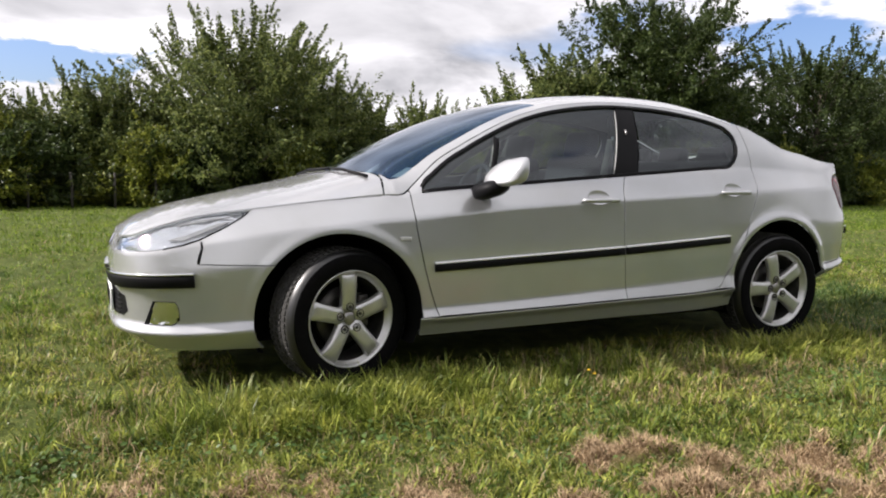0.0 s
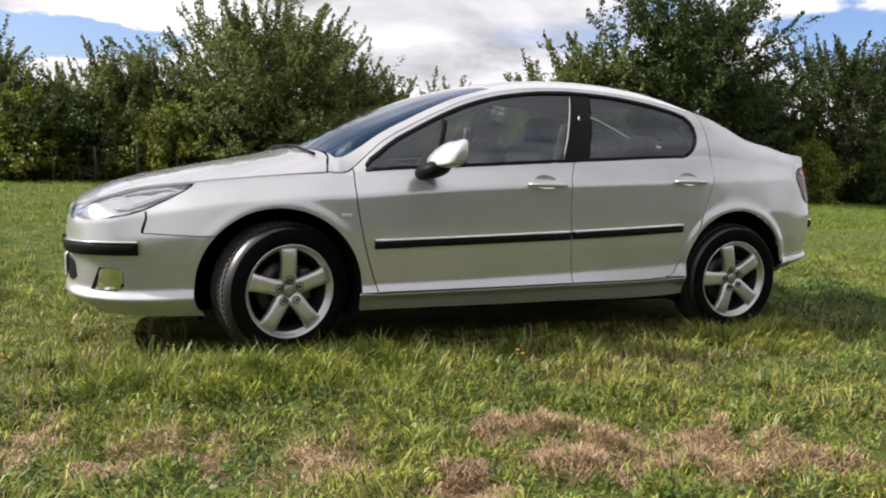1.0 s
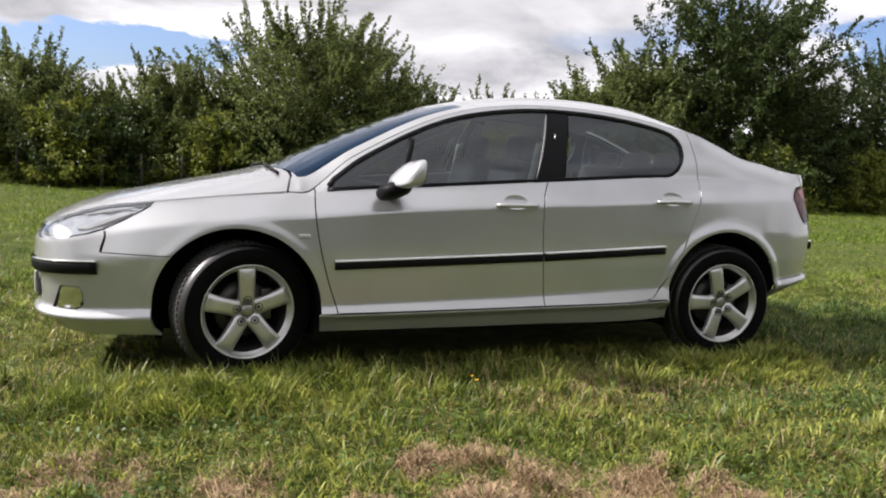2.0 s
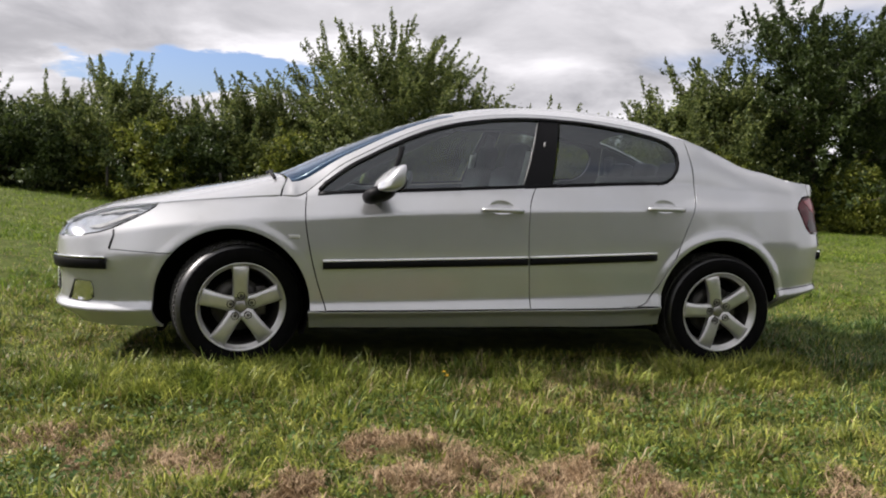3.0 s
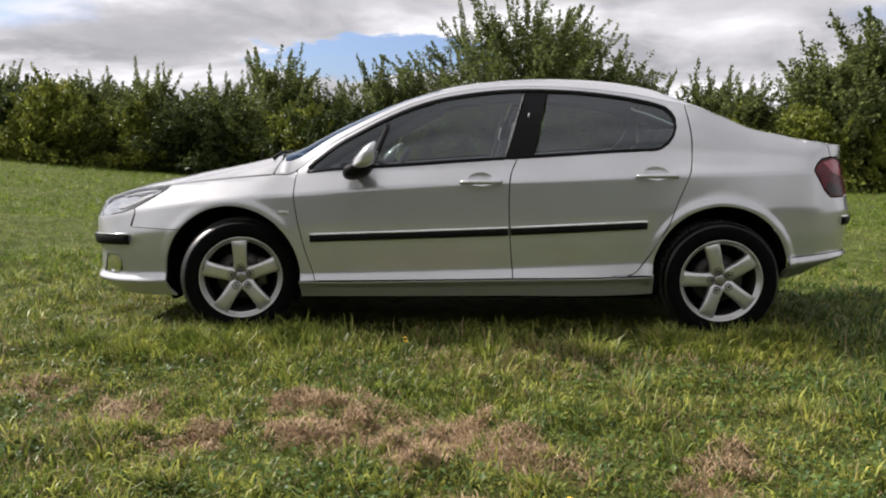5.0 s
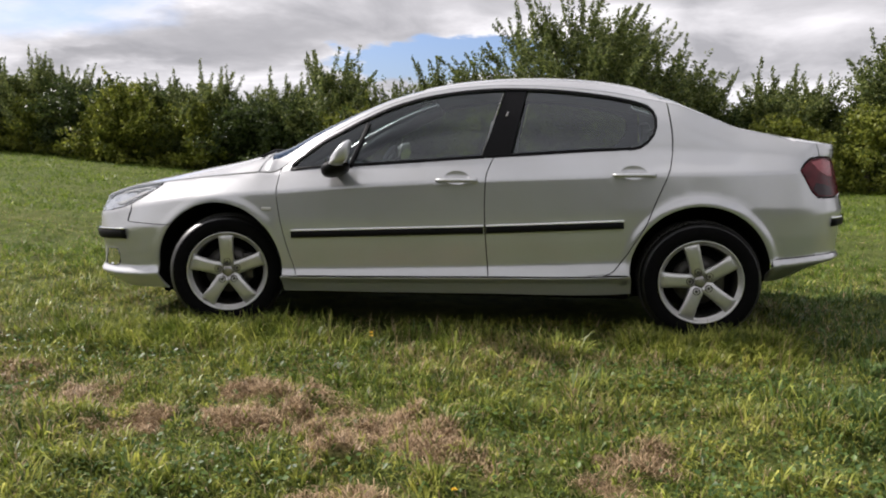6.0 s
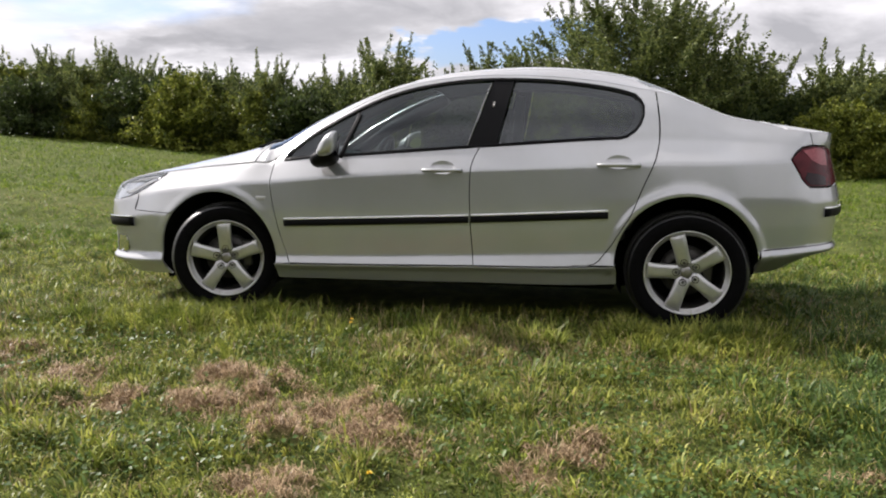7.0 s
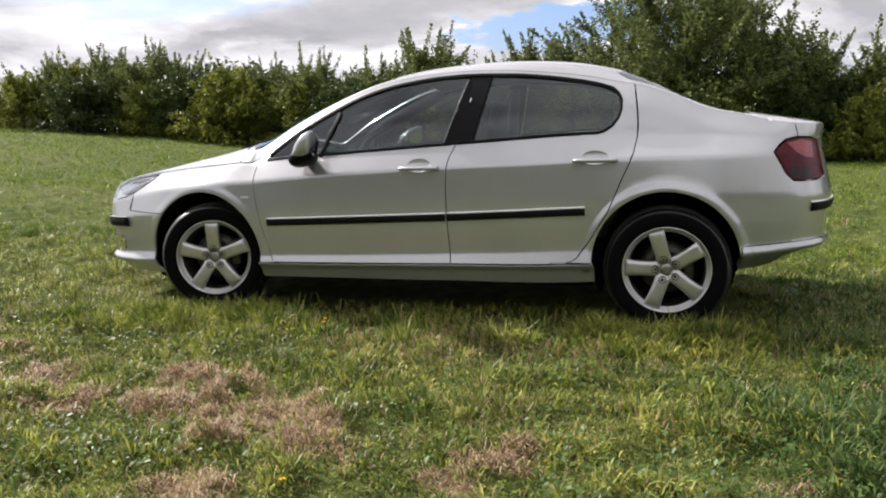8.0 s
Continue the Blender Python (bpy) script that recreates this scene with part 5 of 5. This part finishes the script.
near_set, mid_set = tufted(400000, -6.4, 6.8, -4.0, 2.4), tufted(170000, -13, 14, 1.6, 8.5, 1.5, 10)
thin = (mid_set[1] < 2.3) & (rng.uniform(0, 1, len(mid_set[0])) < .5)
px, py, tall, az = joined(near_set, tufted(110000, -3.6, 3.4, -3.6, -1.2, 1.0, 18), [q[~thin] for q in mid_set], tufted(60000, -14, -6, -4, 3, 1.0, 10))
dry = dryness(px, py)
keep = (rng.uniform(0, 1, len(px)) > dry * .90) & ~under_car(px, py)
px, py, tall, az = px[keep], py[keep], tall[keep], az[keep]
clump = .55 * vnoise(px, py, 3.3, 9) + .45 * vnoise(px, py, 8.5, 10)
lush_shade = lush_and_shaded(px, py)
ln = (.024 + .052 * rng.uniform(0, 1, len(px)) ** 1.5 + .016 * lush_shade) * tall * (.25 + 1.55 * clump)
near_car = smooth01(1 - np.abs(py + 1.0) / .35) * (np.abs(px) < 2.5)
ln = ln * (1 + .50 * near_car)
seedy = rng.uniform(0, 1, len(px))
bleached = smooth01(1.3 - ((px - .5) / 1.1) ** 2 - ((py + 1.42) / .36) ** 2) + .5 * smooth01((vnoise(px, py, 2.1, 11) - .62) / .15)
pale = seedy > .86 + .10 * lush_shade - .34 * bleached
deep = ~pale & (rng.uniform(0, 1, len(px)) < .10 + .82 * lush_shade)
away = py > 1.3 + .5 * rng.standard_normal(len(py))
mid = ~pale & ~deep & ~away
for sel, w0, w1, material, label in ((mid, .0032, .0100, GRASS, "rough green meadow grass"), (~pale & ~deep & away, .003, .0085, FIELD, "bright green meadow grass beyond the car"), (deep, .004, .0105, CLOVER_SHADE, "broad dark green grass in thick tufts, deepening the car's shadow"),
                                     (pale, .002, .0042, STRAW, "pale dry blades among the grass")):
    n = int(sel.sum())
    blades("grass", px[sel], py[sel], ln[sel], rng.uniform(w0, w1, n), rng.uniform(.40, 1.12, n), material, label, az[sel])
sx_, sy_, st_, sa_ = tufted(230000, -3.0, 2.2, -3.5, -1.5, 1.0, 30)
keep = (rng.uniform(0, 1, len(sx_)) < dryness(sx_, sy_)) & (st_ > .56)
sx_, sy_, st_, sa_ = sx_[keep], sy_[keep], st_[keep], sa_[keep]
blades("dry_grass", sx_, sy_, rng.uniform(.030, .080, len(sx_)) * (.6 + .4 * st_), rng.uniform(.0015, .004, len(sx_)), rng.uniform(.86, 1.12, len(sx_)), DEAD, "matted brown dead grass", rng.uniform(0, 2 * np.pi, len(sx_)))
wx_, wy_ = rng.uniform(-2.6, 2.8, 620), -1.15 + .28 * rng.standard_normal(620)
wk = ~under_car(wx_, wy_) & (wy_ < -.93)
blades("grass", wx_[wk], wy_[wk], rng.uniform(.09, .20, wk.sum()), rng.uniform(.002, .0035, wk.sum()), rng.uniform(.1, .6, wk.sum()), STRAW, "tall pale seed stalks beside the car")
tx_, ty_, tt_, ta_ = joined(tufted(9500, -2.2, -.90, -1.34, -.90, 1.0, 26), tufted(6500, .95, 1.8, -1.22, -.97, 1.0, 45), tufted(3500, -2.5, 2.6, -1.4, -1.0, 1.0, 60))
blades("grass", tx_, ty_, (.08 + .08 * rng.uniform(0, 1, len(tx_))) * (.55 + .6 * tt_), rng.uniform(.0035, .009, len(tx_)), rng.uniform(.40, 1.08, len(tx_)), GRASS, "long uncut grass round the wheels", ta_)
fx_, fy_, ft_, fa_ = tufted(210000, -32, 32, 6.0, 20, 1.3, 5)
blades("grass", fx_, fy_, (.05 + .05 * rng.uniform(0, 1, len(fx_))) * ft_, rng.uniform(.006, .013, len(fx_)), rng.uniform(.3, .95, len(fx_)), FIELD, "green meadow grass sloping away", fa_)


# ---- trees ----
def leaf_cloud(name, cen, nrm, size, material, parent, aspect=.5):
    """Leaves as small folded blades, each an island of its own."""
    n = len(cen)
    t = rng.standard_normal((n, 3))
    t -= nrm * np.einsum("ij,ij->i", t, nrm)[:, None]
    t /= np.linalg.norm(t, axis=1, keepdims=True)
    b = np.cross(nrm, t)
    s = size[:, None]
    V = np.empty((n, 6, 3))
    V[:, 0] = cen - t * s * .5
    V[:, 1] = cen - t * s * .05 + b * s * aspect * .5 + nrm * s * .10
    V[:, 2] = cen + t * s * .5 - nrm * s * .12
    V[:, 3] = V[:, 0]
    V[:, 4] = V[:, 2]
    V[:, 5] = cen - t * s * .05 - b * s * aspect * .5 + nrm * s * .10
    me = bpy.data.meshes.new(name)
    me.vertices.add(n * 4)
    me.vertices.foreach_set("co", V[:, [0, 1, 2, 5]].ravel())
    k = np.arange(n)[:, None] * 4
    me.loops.add(n * 6)
    me.loops.foreach_set("vertex_index", np.concatenate([k + [0, 1, 2], k + [0, 2, 3]], 1).ravel())
    me.polygons.add(n * 2)
    me.polygons.foreach_set("loop_start", np.arange(n * 2) * 3)
    me.update(calc_edges=True)
    me.materials.append(material)
    ob = new(name, me)
    ob.parent = parent
    return ob


def grow(name, label, category, height, spread, material, shoots, leaves, seed, upright=.6, base=.12, leaf=.13, group="", spikes=60, cone=.75):
    """A tree: trunk, rising limbs, side shoots, and leaves set along the shoots."""
    r = random.Random(seed)
    t = new(name)
    bm = bmesh.new()
    trunk_top = Vector((r.uniform(-.1, .1) * height * .2, r.uniform(-.1, .1) * height * .2, height * .62))
    tube(bm, [(0, 0, -.15), trunk_top * .35 + Vector((.05, .02, 0)), trunk_top * .7, trunk_top], [height * .026, height * .02, height * .013, height * .006], 8)
    tips, limbs = [], []
    for k in range(shoots):
        f = r.uniform(base, 1.0)
        p0 = trunk_top * (.08 + .92 * f)
        az = k * 2.399 + r.uniform(-.4, .4)
        reach = spread * (1.0 - (.40 * f ** 2.5 if material is OAK else cone * f ** 1.5)) * r.uniform(.6, 1.12)
        rise = height * (-.02 + .42 * f * upright + r.uniform(-.03, .14))
        end = p0 + Vector((math.cos(az) * reach, math.sin(az) * reach, rise))
        end.z = max(min(end.z, height * (1 - (.42 if material is CHERRY else .2) * (reach / spread) ** 1.2) * r.uniform(.88, 1.0)), .12)
        mid = p0.lerp(end, .5) + Vector((0, 0, -.06 * reach + .10 * abs(rise)))
        limbs.append((p0, mid, end))
        if k % 2 == 0:
            tube(bm, [p0, mid, end], [height * .006, height * .004, .006], 5, False)
    whips = []
    high = sorted(limbs, key=lambda q: q[2].z)[len(limbs) // 3:]
    for k in range(spikes):   # bare-based leafy shoots that stand out of the crown
        p0, mid, end = r.choice(high)
        q = mid.lerp(end, r.uniform(.45, 1.0))
        d = (end - p0).normalized() * .75 + Vector((0, 0, .62))
        d = (d + Vector((r.gauss(0, .26), r.gauss(0, .26), r.gauss(0, .1)))).normalized()
        whips.append((q, q + d * min(height, 4.0) * r.uniform(.16, .30)))
    part("trunk", bm, BARK, t)
    cen, nrm, size = [], [], []
    per = leaves // shoots
    for p0, mid, end in limbs:
        ln = (end - p0).length
        sub = [(p0, mid, end)]
        for _ in range(7):
            a = r.uniform(.25, .9)
            q = p0.lerp(end, a) if a > .5 else p0.lerp(mid, a * 2)
            d = ((end - p0).normalized() * .6 + Vector((r.gauss(0, 1), r.gauss(0, 1), r.gauss(.35, .7))).normalized()).normalized()
            e = q + d * ln * r.uniform(.18, .42)
            sub.append((q, q.lerp(e, .5) + Vector((0, 0, .04)), e))
        w = [2.2] + [1] * 7
        for (q0, q1, q2), ww in zip(sub, w):
            cnt = int(per * ww / sum(w) * (1.15 - .75 * max(0.0, q2.z / height - .45)))
            for _ in range(cnt):
                a = r.uniform(.12, 1) ** .8
                p = (q0.lerp(q1, a)).lerp(q1.lerp(q2, a), a)
                thick = .14 * (1 - .65 * a)
                cen.append(p + Vector((r.gauss(0, thick), r.gauss(0, thick), r.gauss(0, thick) - .02)))
                v = Vector((r.gauss(0, .7), r.gauss(0, .7), r.gauss(.55, .6)))
                nrm.append(v.normalized())
                size.append(leaf * r.uniform(.65, 1.35))
    for q, e in whips:
        for _ in range(int(64 * (e - q).length / .6)):
            a = r.uniform(0, 1)
            w = .038 * (1.2 - .7 * a)
            cen.append(q.lerp(e, a) + Vector((r.gauss(0, w), r.gauss(0, w), r.gauss(0, .03))))
            nrm.append(Vector((r.gauss(0, .7), r.gauss(0, .7), r.gauss(.4, .6))).normalized())
            size.append(leaf * r.uniform(.7, 1.1))
    leaf_cloud("crown", np.array(cen), np.array(nrm), np.array(size), material, t, .5)
    tagged(t, label, category, group)
    return t


def put_tree(t, x, y, rz, s):
    t.matrix_basis = pose(x, y, float(ground_z(x, y)), 0, 0, rz) @ Matrix.Diagonal((s, s, s, 1))
    return t


def again(t, x, y, rz, s):
    return put_tree(copy_thing(t, Matrix()), x, y, rz, s)


def tall_as(t, x, y, crest):
    """The scale at which a tree that stands at x, y reaches up to the height crest."""
    crown = next(c for c in t.children if c.name.startswith("crown"))
    co = np.empty(len(crown.data.vertices) * 3)
    crown.data.vertices.foreach_get("co", co)
    return (crest - float(ground_z(x, y))) / float(np.quantile(co[2::3], .9998))


cc = np.stack([rng.uniform(-3.2, 3.0, 90), rng.uniform(-3.2, -1.2, 90)], -1)
ck = rng.integers(0, 90, 7000)
cp = cc[ck] + rng.standard_normal((7000, 2)) * .12
cp = cp[dryness(cp[:, 0], cp[:, 1]) < .25]
cn = np.stack([rng.normal(0, .35, len(cp)), rng.normal(0, .35, len(cp)), np.ones(len(cp))], -1)
cn /= np.linalg.norm(cn, axis=1, keepdims=True)
tagged(leaf_cloud("clover", np.column_stack([cp, ground_z(cp[:, 0], cp[:, 1]) + rng.uniform(.02, .055, len(cp))]), cn, rng.uniform(.014, .030, len(cp)), CLOVER_SHADE, None, .8), "dark green clover leaves among the grass", "clover", kind="stuff")

ROW = "trees along the field"
cherry_a = grow("cherry_tree", "young cherry tree with dense dark green leaves and spiky shoots", "tree", 5.2, 4.3, CHERRY, 130, 50000, 11, .75, .0, .100, ROW, 150, .64)
cherry_b = grow("cherry_tree", "bushy young cherry tree with upright leafy shoots", "tree", 3.6, 2.2, CHERRY, 76, 23000, 12, .8, .0, .098, ROW, 46)
cherry_c = grow("cherry_tree", "bushy young cherry tree with upright leafy shoots", "tree", 3.2, 2.3, CHERRY, 76, 23000, 13, .8, .0, .098, ROW, 50)
oak_a = grow("oak_tree", "tall broad oak tree with a dense rounded crown", "tree", 8.4, 4.4, OAK, 160, 58000, 14, .5, .0, .15, ROW, 60)
oak_b = grow("grey_green_tree", "tall greyish green tree beside the oak", "tree", 6.8, 2.9, OAK, 90, 24000, 15, .8, .0, .13, ROW, 60)
bush_a = put_tree(grow("hawthorn_bush", "dense yellowish green hedge bush", "bush", 2.2, 1.6, BUSH, 60, 10000, 16, .6, .0, .11, "hedge bushes", 12), -.9, 17.2, 0, 1.0)
bush_b = put_tree(grow("hawthorn_bush", "dense dark green hedge bush", "bush", 2.3, 1.8, OAK, 60, 11000, 17, .6, .0, .12, "hedge bushes", 12), 5.4, 18.4, 0, 1.0)
# each tree of the row: kind, place, turn, height of its top
first = set()
for t, x, y, rz, crest in ((cherry_a, 1.75, 18.8, 0, 5.45), (cherry_b, -5.6, 18.8, 0, 4.05), (cherry_c, -9.4, 18.6, 40, 3.6), (oak_a, 16.4, 19.2, 0, 7.6), (oak_b, 25.0, 19.6, 0, 6.7),
                           (cherry_c, -15.4, 18.9, 10, 4.1), (cherry_b, -17.2, 19.2, 121, 3.98), (cherry_c, -19.0, 18.9, 200, 3.85), (cherry_b, -13.9, 19.0, 33, 3.6), (cherry_b, -2.2, 18.8, 81, 3.75), (cherry_c, -12.4, 20.2, 300, 3.1),
                           (cherry_c, -7.2, 18.9, 75, 3.4), (cherry_b, -3.9, 19.4, 140, 3.05), (cherry_c, -11.0, 18.8, 250, 3.35), (cherry_c, -.9, 19.2, 190, 3.7), (cherry_b, 4.0, 19.4, 310, 4.3), (cherry_b, 10.7, 18.6, 150, 4.35), (cherry_b, 12.6, 19.0, 20, 5.3), (cherry_c, 7.3, 18.8, 66, 3.6),
                           (cherry_c, 8.4, 19.4, 12, 3.4), (cherry_b, 5.2, 18.9, 222, 3.45), (oak_a, 22.2, 21.6, 200, 4.7), (oak_b, 29.5, 21.5, 80, 6.2), (oak_a, 36.5, 23, 10, 7.0), (oak_b, 20.9, 20.2, 300, 4.9)):
    put_tree(t if t not in first else copy_thing(t, Matrix()), x, y, rz, tall_as(t, x, y, crest))
    first.add(t)
for t, x, y, rz, s in ((bush_a, 6.3, 16.9, 30, .84), (bush_a, 7.9, 17.0, 200, .8), (bush_a, -11.6, 17.4, 20, 1.15), (bush_a, -4.6, 17.4, 99, 1.1), (bush_a, 9.4, 17.2, 160, 1.15), (bush_b, -24.5, 22.5, 40, .62), (bush_b, -27.5, 24, 150, .6), (bush_b, -31, 25, 10, .7)):
    again(t, x, y, rz, s)
for k, x in enumerate(np.arange(-19.6, 38, 1.5)):
    y = 17.7 + .8 * math.sin(k * 2.3) + (.6 if k % 3 else 0)
    again(bush_a if k % 3 == 0 or (x < -7 and k % 2) else bush_b, float(x) + .4 * math.sin(k * 5.1), y, k * 67, .95 + .14 * math.sin(k * 1.9))
for k, x in enumerate(np.arange(-19.4, 40, 2.3)):
    again(bush_b, float(x), 20.8 + .6 * math.sin(k * 3.1), k * 101, 1.1 + .12 * math.sin(k * 2.7))
for k, x in enumerate(np.arange(-40, 46, 2.6)):   # unseen trees added behind the camera to darken the car side's reflections
    again((cherry_b, oak_a, bush_b, cherry_c)[k % 4], float(x), -25 + 1.2 * math.sin(k * 1.7), k * 83, (2.2, .95, 2.2, 2.4)[k % 4])


# post-and-wire fence in front of the hedge
fence = new("fence")
tagged(fence, "old post-and-wire fence along the hedge", "fence")
posts = [(x, 16.75 + .15 * math.sin(x)) for x in np.arange(-5.6, .1, .95)]
for x, y in posts:
    bm = bmesh.new()
    z = float(ground_z(x, y))
    tube(bm, [(x, y, z - .1), (x + .01, y, z + .45), (x + .02 * math.sin(x * 3), y, z + .85)], [.035, .033, .03], 8)
    part("post", bm, POST, fence)
for h in (.3, .55, .8):
    bm = bmesh.new()
    tube(bm, [(x, y - .045, float(ground_z(x, y)) + h) for x, y in posts], [.0025] * len(posts), 5)
    part("wire", bm, WIRE, fence)


def dandelion(x, y, h, lean):
    d = new("dandelion")
    z = float(ground_z(x, y))
    bm = bmesh.new()
    tube(bm, [(x, y, z), (x + lean * .4, y, z + h * .6), (x + lean, y, z + h)], [.0022, .002, .0018], 6)
    part("stem", bm, GRASS, d)
    bm = bmesh.new()
    for k in range(22):
        a, t = k * 2.4, .35 + .65 * (k / 22)
        c, sn = math.cos(a), math.sin(a)
        p = Vector((x + lean, y, z + h))
        q = p + Vector((c * .012 * t, sn * .012 * t, .008 * (1.1 - t)))
        w = Vector((-sn, c, 0)) * .0026
        bm.faces.new([bm.verts.new(v) for v in (p + w * .4, q + w, q - w, p - w * .4)])
    part("flower_head", bm, YELLOW, d)
    tagged(d, "yellow dandelion flower in the grass", "flower", "dandelions")


for x, y, h, lean in ((-.400, -1.390, .135, .01), (-.372, -1.425, .125, -.01), (.195, -3.110, .055, .01)):
    dandelion(x, y, h, lean)
